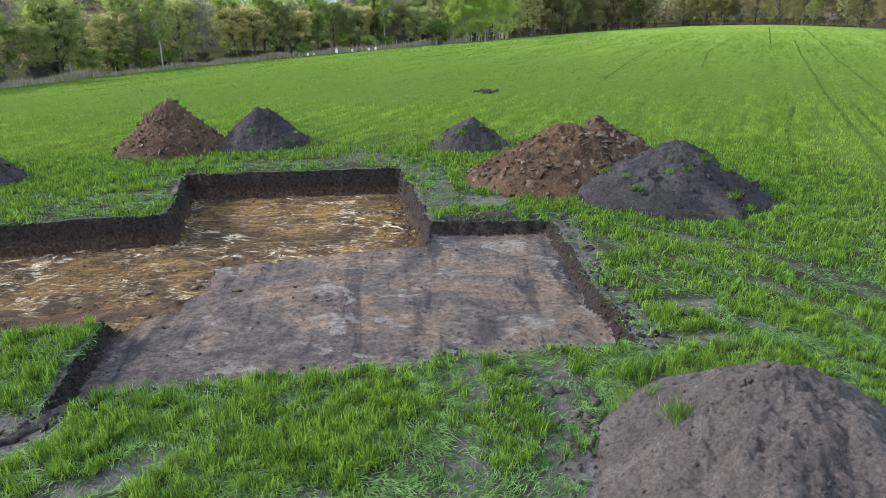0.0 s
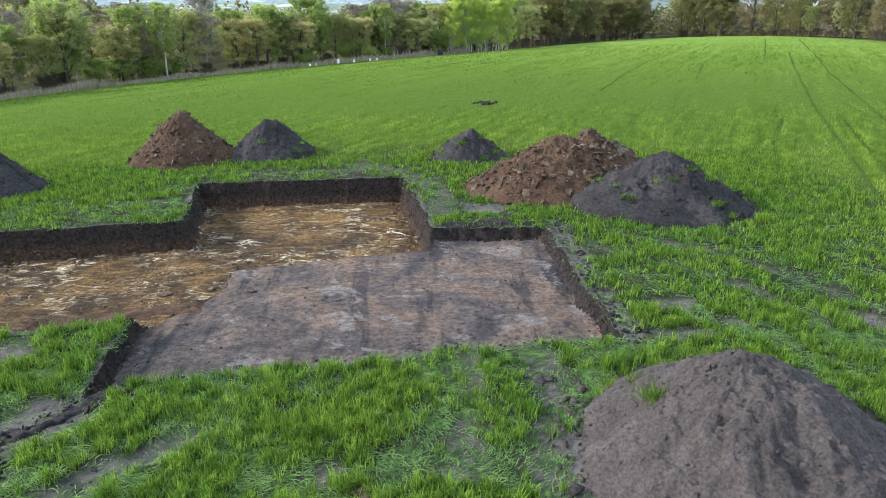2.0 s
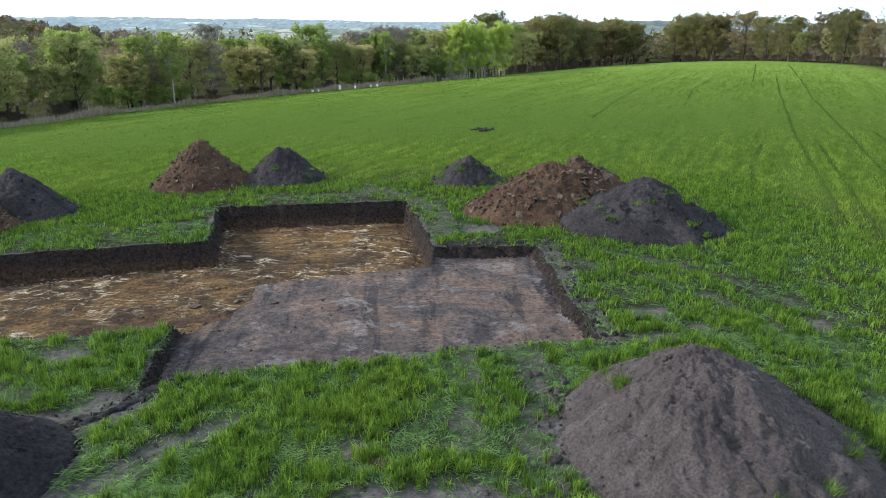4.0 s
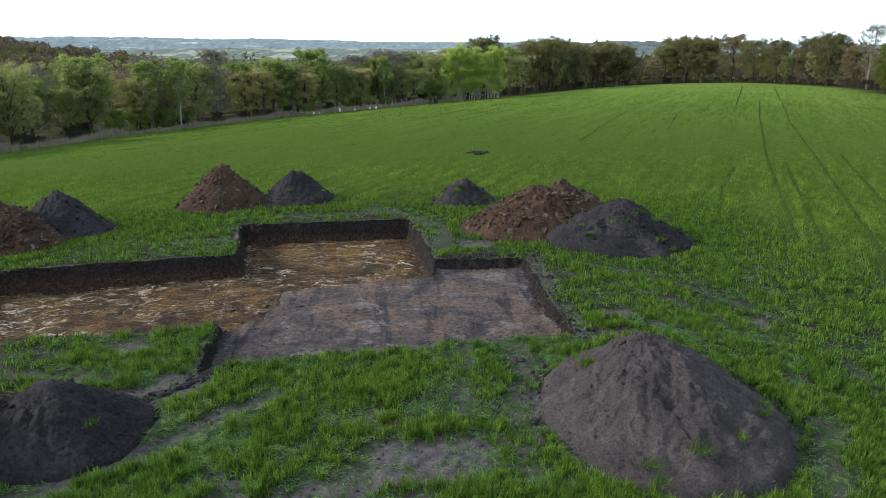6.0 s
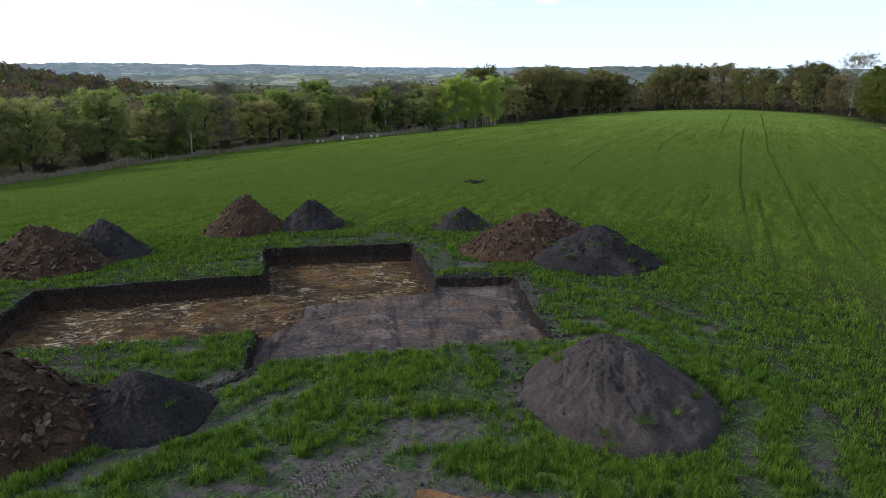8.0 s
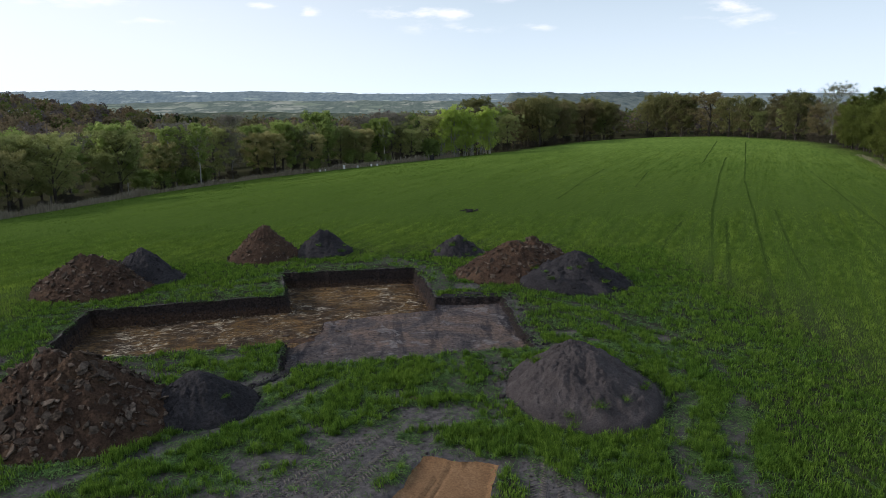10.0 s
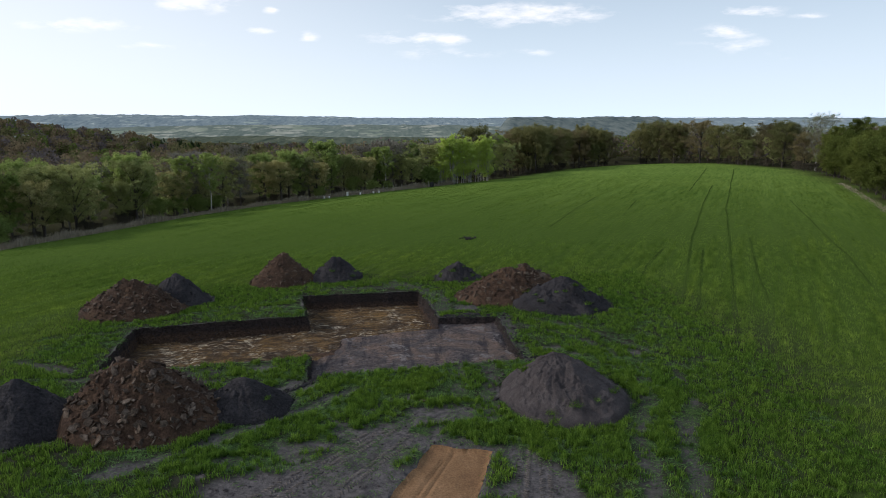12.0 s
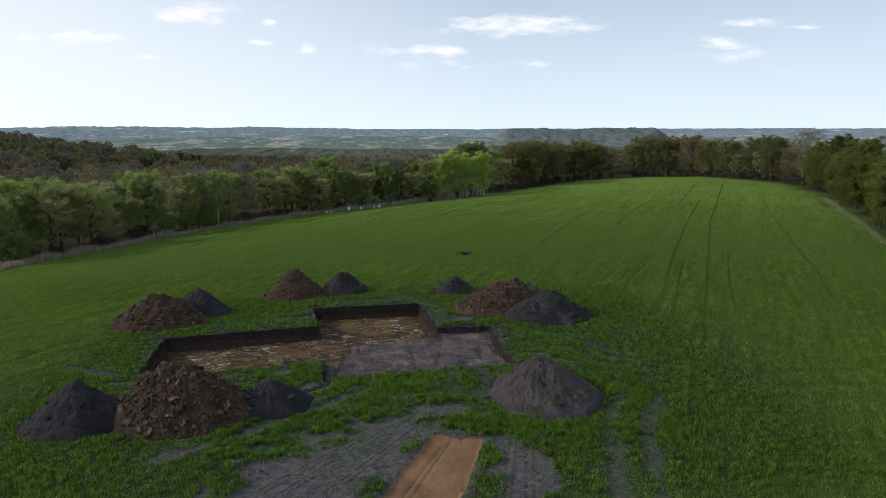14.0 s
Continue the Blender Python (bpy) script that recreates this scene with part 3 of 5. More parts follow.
# ---- spoil heaps ----
def heap(key, name, mat, label, lump=0.16, seed=0, ridge=None):
    """A dumped heap: a blunt cone with slumped lobes, clods and a ragged foot."""
    hx, hy, rx, ry, h = HEAPS[key]
    rings, spokes = (170, 340) if key == "near_dark" else (84, 170)
    r = np.linspace(0, 1.12, rings)[:, None] * np.ones((1, spokes))
    a = np.linspace(0, 2 * np.pi, spokes, endpoint=False)[None] * np.ones((rings, 1))
    lobes = 1 + 0.10 * fbm(np.cos(a) * 1.6 + seed, np.sin(a) * 1.6 + 3, seed, 3)
    skew_x, skew_y = (-0.16, 0.10) if key == "near_dark" else (0.0, 0.0)      # the top stands off the middle
    x, y = hx + rx * (r * lobes * np.cos(a) + skew_x * (1 - r)), hy + ry * (r * lobes * np.sin(a) + skew_y * (1 - r))
    blunt = 0.040 if key == "near_dark" else 0.006
    top = h * ((1.0 - np.sqrt(r**2 + blunt)) / (1.0 - blunt**0.5)).clip(0) ** 0.96
    if ridge:
        (dx, dy, share) = ridge
        top = np.maximum(top, h * share * (1 - np.hypot((x - hx - dx) / rx, (y - hy - dy) / ry)).clip(0) * 1.12)
    soft = smooth(0, 0.25, 1.05 - r)
    gully = np.abs(fbm(a * 3.2 + seed, r * 0.7, seed + 5, 3))
    runnel = fbm(np.cos(a) * 9 + seed, np.sin(a) * 9 + 0.8 * r, seed + 6, 3) * smooth(0.1, 0.5, r)
    slip = smooth(0.02, 0.16, fbm(x * 0.9 + 0.3 * y, y * 0.9, seed + 12, 3)) * smooth(1.0, 0.45, r)
    crease = 0.5 - np.abs(fbm(x * 1.5 + 2 * seed, y * 1.5, seed + 14, 4))
    rough = (lump * (0.8 * fbm(x / 0.9, y / 0.9, seed + 7, 4) + 0.45 * fbm(x * 3.0, y * 3.0, seed + 8, 3) + 0.35 * fbm(x * 8, y * 8, seed + 9, 2) + 0.8 * crease)
             - 0.06 * gully * h * r + 0.03 * runnel + 0.07 * (slip - 0.5) + 0.022 * fbm(x * 15, y * 15, seed + 13, 2))
    z = plain(x, y) - 0.02 + np.maximum(top + rough * soft, -0.16 + 0.06 * soft) - 0.4 * smooth(0.96, 1.12, r)
    z[0] = z[0].mean()
    v = np.stack([x, y, z], -1).reshape(-1, 3)
    i, j = np.arange(rings - 1)[:, None], np.arange(spokes)[None]
    f = np.stack([i * spokes + j, (i + 1) * spokes + j, (i + 1) * spokes + (j + 1) % spokes, i * spokes + (j + 1) % spokes], -1).reshape(-1, 4)
    at = np.array([hx, hy, float(plain(hx, hy))])
    base = thing(name, label, "spoil heap", "spoil heaps round the excavation", at)
    part("soil", flat_shade(mesh_from("soil", v - at, f, mat)), base)

    def surface(px, py):
        """Height of the heap's skin at a place."""
        u0, w0 = (px - hx) / rx, (py - hy) / ry
        u, w = u0, w0
        for _ in range(4):
            inner = (1 - np.hypot(u, w)).clip(0)
            u, w = u0 - skew_x * inner, w0 - skew_y * inner
        ang = np.arctan2(w, u) % (2 * np.pi)
        lob = 1 + 0.10 * fbm(np.cos(ang) * 1.6 + seed, np.sin(ang) * 1.6 + 3, seed, 3)
        ri = np.clip(np.hypot(u, w) / lob / 1.12 * (rings - 1), 0, rings - 1).astype(int)
        return z[ri, (ang / (2 * np.pi) * spokes).astype(int) % spokes]

    return base, at, surface


HEAP_SKIN = {}
for key, name, mat, label, lump, seed, ridge in (
    ("far_brown", "spoil_heap", BROWN_SOIL, "pointed brown earth heap with stones on the crop", 0.12, 1, None),
    ("far_dark", "spoil_heap", DARK_SOIL, "small dark topsoil heap with grass tufts", 0.14, 2, (0.35, 0, 0.93)),
    ("far_small", "spoil_heap", DARK_SOIL, "smallest dark topsoil heap on the crop", 0.13, 3, None),
    ("slab_right", "rubble_heap", BROWN_SOIL, "brown heap of broken stone slabs and earth", 0.14, 4, (1.0, 0.2, 0.97)),
    ("dark_right", "spoil_heap", DARK_SOIL, "broad dark topsoil heap with grass sods", 0.15, 5, (-0.7, -0.2, 0.72)),
    ("near_dark", "spoil_heap", GREY_SOIL, "large grey-brown topsoil heap with slumped sides", 0.15, 6, (0.15, -0.4, 0.84)),
    ("left_brown", "rubble_heap", BROWN_SOIL, "long brown heap of earth and stone slabs", 0.14, 7, (-0.6, 0, 0.95)),
    ("left_dark", "spoil_heap", DARK_SOIL, "dark topsoil heap leaning on a rubble heap", 0.15, 8, None),
    ("slab_left", "rubble_heap", BROWN_SOIL, "large heap of broken stone slabs and brown earth", 0.2, 9, (-1.0, 0.1, 0.98)),
    ("dark_left", "spoil_heap", DARK_SOIL, "low dark topsoil heap beside the slab heap", 0.1, 10, None),
    ("dark_end", "spoil_heap", DARK_SOIL, "rounded dark topsoil heap at the pit's end", 0.1, 11, None),
):
    HEAP_SKIN[key] = heap(key, name, mat, label, lump, seed, ridge)


# ---- spilled soil ----
def spill(name, line, half, high, mat, label, category, seed):
    """A low ragged bank of loose soil along a line of the plan."""
    pts, n_w = [], 25
    for (x0, y0), (x1, y1) in zip(line, line[1:]):
        k = max(2, int(math.hypot(x1 - x0, y1 - y0) / 0.06))
        pts += [(x0 + (x1 - x0) * i / k, y0 + (y1 - y0) * i / k) for i in range(k)]
    p = np.array(pts)
    d = np.gradient(p, axis=0)
    side = np.stack([-d[:, 1], d[:, 0]], 1) / np.linalg.norm(d, axis=1, keepdims=True)
    u, w = np.linspace(0, 1, len(p))[:, None], np.linspace(-1, 1, n_w)[None]
    reach = half * (0.85 + 0.75 * fbm(u * 9 + w * 0, u * 0 + np.sign(w), seed, 3)) * smooth(0, 0.12, u) ** 0.5 * smooth(1, 0.85, u) ** 0.5
    x, y = p[:, :1] + side[:, :1] * w * reach, p[:, 1:] + side[:, 1:] * w * reach
    z = ground_z(x.ravel(), y.ravel()).reshape(x.shape)
    z = z + high * (1 - w**2) * (0.7 + 0.9 * fbm(x * 2, y * 2, seed + 1, 4)) + 0.05 * fbm(x * 3.5, y * 3.5, seed + 3, 3) * (1 - w**4) + 0.02 * fbm(x * 9, y * 9, seed + 2, 2) - 0.05 * np.abs(w) ** 6
    i, j = np.arange(len(p) - 1)[:, None], np.arange(n_w - 1)[None]
    f = np.stack([i * n_w + j, (i + 1) * n_w + j, (i + 1) * n_w + j + 1, i * n_w + j + 1], -1).reshape(-1, 4)
    at = np.array([p[0, 0], p[0, 1], z[0, n_w // 2]])
    ob = part(name, flat_shade(mesh_from(name, np.stack([x, y, z], -1).reshape(-1, 3) - at, f, mat)), None, "", at)
    return tagged(ob, label, category)


spill("soil_bank", [(0.75, 0.02), (0.1, -0.18), (-0.5, -1.0), (-1.4, -1.6), (-2.4, -2.0)], 0.40, 0.05, DARK_SOIL, "low bank of dark topsoil spilled from the heap", "soil bank", 120)
spill("soil_bank", [(-4.2, 4.1), (-2.2, 4.6), (-0.4, 4.5), (0.9, 5.4)], 0.85, 0.10, BROWN_SOIL, "brown loose subsoil spread over the pit floor", "soil bank", 130)
spill("soil_bank", [(9.6, 9.0), (8.2, 9.15), (6.6, 8.95)], 0.18, 0.12, DARK_SOIL, "dark crumbly soil bank along the trench edge", "soil bank", 140)


# ---- clods, slabs and sods ----
CUBE = np.array([(-1, -1, -1), (1, -1, -1), (1, 1, -1), (-1, 1, -1), (-1, -1, 1), (1, -1, 1), (1, 1, 1), (-1, 1, 1)], float)
CUBE_F = np.array([(0, 3, 2, 1), (4, 5, 6, 7), (0, 1, 5, 4), (1, 2, 6, 5), (2, 3, 7, 6), (3, 0, 4, 7)])


def lumps(name, pts, size, mat, seed, parent=None, origin=(0, 0, 0), label="", flat=0.7, tilt=0.0):
    """Loose clods as one mesh: angular lumps, each of its own shape."""
    rng = np.random.default_rng(seed)
    n = len(pts)
    v = CUBE[None] * 0.6 + rng.uniform(-0.42, 0.42, (n, 8, 3))
    v[:, :4] *= 0.9
    v[:, 4:, :2] *= rng.uniform(0.45, 0.9, (n, 1, 1))
    lay = rng.normal(0, tilt, (n, 1, 2))
    v[..., 2] += ((v[..., :2] * lay).sum(-1)) / max(flat, 0.1)
    a = rng.uniform(0, 6.28, n)
    c, s = np.cos(a)[:, None], np.sin(a)[:, None]
    stretch = rng.uniform(0.7, 1.4, (n, 1))
    x, y = v[..., 0] * stretch, v[..., 1]
    v = np.stack([x * c - y * s, x * s + y * c, v[..., 2] * flat], -1) * size[:, None, None] + (np.asarray(pts) - np.asarray(origin))[:, None]
    f = (np.arange(n)[:, None, None] * 8 + CUBE_F[None]).reshape(-1, 4)
    ob = part(name, mesh_from(name, v.reshape(-1, 3), f, mat), parent, label, origin if parent is None else (0, 0, 0))
    return tagged(ob, kind="stuff")


def slab_mesh(seed):
    """A broken flat stone: an uneven slab with chipped upper edges, about one metre across."""
    rng = random.Random(seed)
    k = rng.choice((5, 6, 7))
    ang = sorted((i + rng.uniform(-0.3, 0.3)) * 6.283 / k for i in range(k))
    rad = [rng.uniform(0.32, 0.55) for _ in range(k)]
    bm = bmesh.new()
    th = rng.uniform(0.06, 0.14)
    rings = [[bm.verts.new((r * q * math.cos(a), 0.8 * r * q * math.sin(a), h + rng.uniform(-0.02, 0.02))) for a, r in zip(ang, rad)] for q, h in ((0.94, -th / 2), (1.0, th * 0.25), (0.88, th / 2))]
    bm.faces.new(rings[0][::-1]), bm.faces.new(rings[2])
    for lo, hi in zip(rings, rings[1:]):
        for i in range(k):
            bm.faces.new((lo[i], lo[(i + 1) % k], hi[(i + 1) % k], hi[i]))
    me = bpy.data.meshes.new("stone_slab")
    bm.to_mesh(me)
    bm.free()
    me.materials.append(STONE_M)
    return me


def sod_mesh(seed, n=150, size=0.13):
    """A tuft of grass torn up with its sod."""
    rng = np.random.default_rng(seed)
    x, y = rng.normal(0, size * 0.6, (2, n))
    a, h = rng.uniform(0, 6.28, n), rng.uniform(0.04, 0.16, n)
    c, s = np.cos(a) * 0.005, np.sin(a) * 0.005
    lx, ly = x * 0.4 + rng.normal(0, 0.06, n) + 0.03, y * 0.4 + rng.normal(0, 0.06, n) - 0.04
    z0 = -0.04 * np.ones(n)
    v = np.stack([np.stack([x - c, y - s, z0], 1), np.stack([x + c, y + s, z0], 1), np.stack([x + lx, y + ly, h], 1)], 1).reshape(-1, 3)
    return mesh_from("grass_tuft", v, np.arange(3 * n).reshape(-1, 3), GRASS_M)


SLABS, SODS = [slab_mesh(200 + k) for k in range(7)], [sod_mesh(300 + k) for k in range(4)]


def on_heap(key, rng, n, lo=0.05, hi=1.0, toward=None, side=None):
    """Random places on a heap's skin, with the way that the skin faces."""
    hx, hy, rx, ry, h = HEAPS[key]
    skin = HEAP_SKIN[key][2]
    a, r = rng.uniform(0, 2 * np.pi, n), np.sqrt(rng.uniform(lo**2, hi**2, n))
    if side is not None:
        a = rng.normal(side[0], side[1], n)
    x, y = hx + rx * r * np.cos(a), hy + ry * r * np.sin(a)
    z, e = skin(x, y), 0.12
    nx_, ny_ = -(skin(x + e, y) - skin(x - e, y)) / (2 * e), -(skin(x, y + e) - skin(x, y - e)) / (2 * e)
    nrm = np.stack([nx_, ny_, np.ones(n)], 1)
    return np.stack([x, y, z], 1), nrm / np.linalg.norm(nrm, axis=1, keepdims=True)


for n_key, (key, (base, at, skin)) in enumerate(HEAP_SKIN.items()):
    rng = np.random.default_rng(500 + n_key)
    stony = base.name.startswith("rubble") or key == "far_brown"
    area = HEAPS[key][2] * HEAPS[key][3]
    mat = BROWN_SOIL if stony else GREY_SOIL if key == "near_dark" else DARK_SOIL
    p, _ = on_heap(key, rng, int((420 if key == "near_dark" else 110) * area), 0.05, 1.1)
    lumps("loose_soil", p, 0.007 + 0.026 * rng.random(len(p)) ** 5, mat, 600 + n_key, base, at)
    p, _ = on_heap(key, rng, int((14 if key == "near_dark" else 40) * area), 0.25, 1.14)
    lumps("scree", p, 0.02 + (0.17 if key == "dark_right" else 0.06 if key == "near_dark" else 0.12) * rng.random(len(p)) ** 4, mat, 650 + n_key, base, at, tilt=0.3)
    if stony:
        many = {"slab_right": 290, "slab_left": 300, "left_brown": 190, "far_brown": 120}[key]
        big = {"slab_right": 0.46, "slab_left": 0.50, "left_brown": 0.42, "far_brown": 0.24}[key]
        p, nrm = on_heap(key, rng, many, 0.0, 0.98) if key != "slab_right" else on_heap(key, rng, many, 0.0, 0.98, side=(0.1, 1.1))
        for q, w in zip(p, nrm):
            size = big * (0.32 + 0.80 * rng.random() ** 1.6)
            tilt = Vector(w + rng.normal(0, 0.5, 3)).to_track_quat("Z", "Y").to_matrix().to_4x4()
            ob = part("stone_slab", SLABS[rng.integers(len(SLABS))], base)
            ob.matrix_basis = Matrix.Translation(q - at + w * size * 0.03) @ tilt @ Matrix.Rotation(rng.uniform(0, 6.28), 4, "Z") @ Matrix.Diagonal((size, size, size, 1))
        p, _ = on_heap(key, rng, int(75 * area), 0.0, 1.06)
        lumps("rubble", p, 0.04 + 0.13 * rng.random(len(p)) ** 2.5, STONE_M, 700 + n_key, base, at, "small broken stones", 0.3, 0.55)
    else:
        many = {"near_dark": 20, "dark_right": 14, "far_dark": 7, "far_small": 9}.get(key, 3)
        p, nrm = on_heap(key, rng, many, 0.55 if key == "near_dark" else 0.25, 1.04)
        for q, w in zip(p, nrm):
            ob = part("grass_tuft", SODS[rng.integers(len(SODS))], base, "torn green grass tuft")
            tagged(ob, kind="stuff")
            ob.matrix_basis = Matrix.Translation(q - at) @ Matrix.Rotation(rng.uniform(0, 6.28), 4, "Z") @ Matrix.Diagonal((*[rng.uniform(0.7, 1.5)] * 3, 1))


# loose earth along the cut, over the bare ground and on the floors
rng = np.random.default_rng(801)
x, y = rng.uniform(-11.5, 11.5, 90000), rng.uniform(-0.8, 16, 90000)
sd, ss, dep = dug(x, y)
edge = np.where(dep > 0.5, sd, np.minimum(sd, ss))
pick = (np.abs(edge + 0.06) < 0.13) & (rng.random(len(x)) < 0.8)
px, py = x[pick], y[pick]
lumps("earth_clods", np.stack([px, py, ground_z(px, py)], 1), 0.014 + 0.055 * rng.random(len(px)) ** 4, DARK_SOIL, 802, None, (0, 0, 0), "dark clods crumbling down the cut sides", 1.0).name = "wall_clods"
pick = (sd < -0.12) & (sd > -0.75) & (rng.random(len(x)) < 0.10) | (sd < -0.7) & (rng.random(len(x)) < 0.012)
px, py = x[pick], y[pick]
lumps("pit_stones", np.stack([px, py, ground_z(px, py)], 1), 0.03 + 0.09 * rng.random(len(px)) ** 2.5, STONE_M, 803, None, (0, 0, 0), "loose stones on the wet pit floor", 0.5)
pick = (sd < -0.15) & (x > -6.5) & (y < 8.3) & (rng.random(len(x)) < 0.22 * smooth(0.42, 0.6, vnoise(x / 1.3, y / 1.3, 830)))
px, py = x[pick], y[pick]
lumps("pit_rubble", np.stack([px, py, ground_z(px, py)], 1), 0.012 + 0.04 * rng.random(len(px)) ** 3, BROWN_SOIL, 831, None, (0, 0, 0), "crumbled brown earth over the pit floor", 0.6)
px, py = rng.uniform(5.0, 6.2, 420), rng.uniform(8.2, 14.8, 420)
inside = inside_distance(DEEP, px, py) < -0.12 - 0.3 * rng.random(420) ** 2
px, py = px[inside], py[inside]
lumps("wall_debris", np.stack([px, py, ground_z(px, py)], 1), 0.015 + 0.06 * rng.random(len(px)) ** 3, BROWN_SOIL, 832, None, (0, 0, 0), "brown earth clods fallen from the pit side", 0.6, 0.4)
pick = (ss < -0.15) & (sd > 0.1) & (rng.random(len(x)) < 0.05)
px, py = x[pick], y[pick]
lumps("crumbs", np.stack([px, py, ground_z(px, py)], 1), 0.012 + 0.05 * rng.random(len(px)) ** 4, DARK_SOIL, 804, None, (0, 0, 0), "soil crumbs on the scraped trench floor", 0.6)
x, y = rng.uniform(-12, 20, 130000), rng.uniform(-13, 18, 130000)
sd, ss, dep = dug(x, y)
m = mud(x, y) * (np.minimum(sd, ss) > 0.1) * (inside_distance(SAND, x, y) > 0.05)
for cx, cy, rx, ry, h in HEAPS.values():
    m = m * (np.hypot((x - cx) / rx, (y - cy) / ry) > 1.0)
pick = rng.random(len(x)) < 0.20 * m**2
px, py = x[pick], y[pick]
lumps("mud_clods", np.stack([px, py, ground_z(px, py)], 1), 0.014 + 0.06 * rng.random(len(px)) ** 4, GREY_SOIL, 805, None, (0, 0, 0), "clods and crumbs on the muddy ground", 0.6)
rim_x, rim_y = 10.32 + rng.normal(0, 0.17, 260), rng.uniform(1.4, 9.2, 260)
lumps("rim_clods", np.stack([rim_x, rim_y, ground_z(rim_x, rim_y)], 1), 0.02 + 0.10 * rng.random(260) ** 3.5, DARK_SOIL, 806, None, (0, 0, 0), "row of dark clods along the trench edge", 0.8)
foot_x, foot_y = 8.45 + rng.normal(0, 0.36, 320), -2.0 + rng.normal(0, 1.2, 320)
lumps("heap_clods", np.stack([foot_x, foot_y, ground_z(foot_x, foot_y)], 1), 0.02 + 0.13 * rng.random(320) ** 5, GREY_SOIL, 807, None, (0, 0, 0), "big clods rolled off the dark heap", 0.6, 0.4)


lip_x, lip_y = 0.25 + rng.normal(0, 0.30, 120), -0.12 + rng.normal(0, 0.13, 120)
lumps("soil_lip", np.stack([lip_x, lip_y, ground_z(lip_x, lip_y)], 1), 0.02 + 0.07 * rng.random(120) ** 3, DARK_SOIL, 808, None, (0, 0, 0), "dark soil pushed up at the trench corner", 0.7)
bank_t = rng.random(260)
bank_x = np.interp(bank_t, (0, 0.2, 0.5, 0.75, 1), (0.75, 0.1, -0.5, -1.4, -2.4)) + rng.normal(0, 0.2, 260)
bank_y = np.interp(bank_t, (0, 0.2, 0.5, 0.75, 1), (0.02, -0.18, -1.0, -1.6, -2.0)) + rng.normal(0, 0.2, 260)
lumps("bank_clods", np.stack([bank_x, bank_y, ground_z(bank_x, bank_y) + 0.04], 1), 0.015 + 0.06 * rng.random(260) ** 4, DARK_SOIL, 811, None, (0, 0, 0), "dark clods on the low soil bank", 0.5, 0.4)
mole_x, mole_y = 10.95 + rng.normal(0, 0.28, 60), 35.2 + rng.normal(0, 0.4, 60)
lumps("mole_hill", np.stack([mole_x, mole_y, ground_z(mole_x, mole_y) + 0.08], 1), 0.05 + 0.09 * rng.random(60), DARK_SOIL, 809, None, (0, 0, 0), "dark mole hill in the green crop", 0.7)
for sx, sy, size in ((5.0, -2.85, 0.5), (-1.75, 2.0, 0.42), (1.7, 5.2, 0.4), (-0.9, 6.3, 0.5)):
    ob = part("flat_stone", SLABS[int(size * 50) % 7], None, "", (sx, sy, float(ground_z(np.array([sx]), np.array([sy]))[0]) + 0.03))
    ob.scale = (size, size * 0.7, size)
    tagged(ob, "pale flat stone lying on bare soil", "stone")


# ---- grass ----
def blades(name, mat, label, n, box, height, width, keep, seed, segments=2, flat=0.0, grade=False):
    """Blades of a crop over a box of the plan, as one mesh."""
    rng = np.random.default_rng(seed)
    x, y = rng.uniform(box[0], box[1], n), rng.uniform(box[2], box[3], n)
    ok = rng.random(n) < keep(x, y)
    x, y = x[ok], y[ok]
    n = len(x)
    hgt = height * (0.55 + 0.6 * rng.random(n)) * (0.5 + 0.95 * vnoise(x / 0.28, y / 0.28, seed + 1)) * (0.8 + 0.4 * vnoise(x / 1.7, y / 1.7, seed + 2))
    hgt = hgt * (1 - 0.35 * worn(x, y)) if not flat else hgt
    turn = rng.uniform(0, 2 * np.pi, n)
    lean_dir = 2 * np.pi * vnoise(x / 0.6, y / 0.6, seed + 3) * 2 + rng.normal(0, 0.8, n)
    lean = (0.12 + 0.45 * rng.random(n)) if not flat else (flat + 0.5 * rng.random(n))
    wid = width * (0.7 + 0.6 * rng.random(n)) * (np.hypot(x - 5, y + 16) / 60 if grade else 1.0)
    z = ground_z(x, y) - 0.01
    c, s, lx, ly = np.cos(turn) * wid / 2, np.sin(turn) * wid / 2, np.cos(lean_dir), np.sin(lean_dir)
    up = hgt / np.sqrt(1 + lean**2)
    tip = np.stack([x + lx * hgt * lean, y + ly * hgt * lean, z + up * (0.9 if not flat else 0.6)], 1)
    a, b = np.stack([x - c, y - s, z], 1), np.stack([x + c, y + s, z], 1)
    if segments == 1:
        v = np.stack([a, b, tip], 1).reshape(-1, 3)
        f = np.arange(3 * n).reshape(-1, 3)
    else:
        mid = np.stack([x + lx * hgt * lean * 0.35, y + ly * hgt * lean * 0.35, z + up * 0.62], 1)
        side = np.stack([c, s, 0 * c], 1) * 0.75
        v = np.stack([a, b, mid - side, mid + side, tip], 1).reshape(-1, 3)
        f = (np.arange(n)[:, None, None] * 5 + np.array([[0, 1, 3], [0, 3, 2], [2, 3, 4]])[None]).reshape(-1, 3)
    me = mesh_from(name, v, f, mat)
    return tagged(part(name, me), label, "grass", kind="stuff")


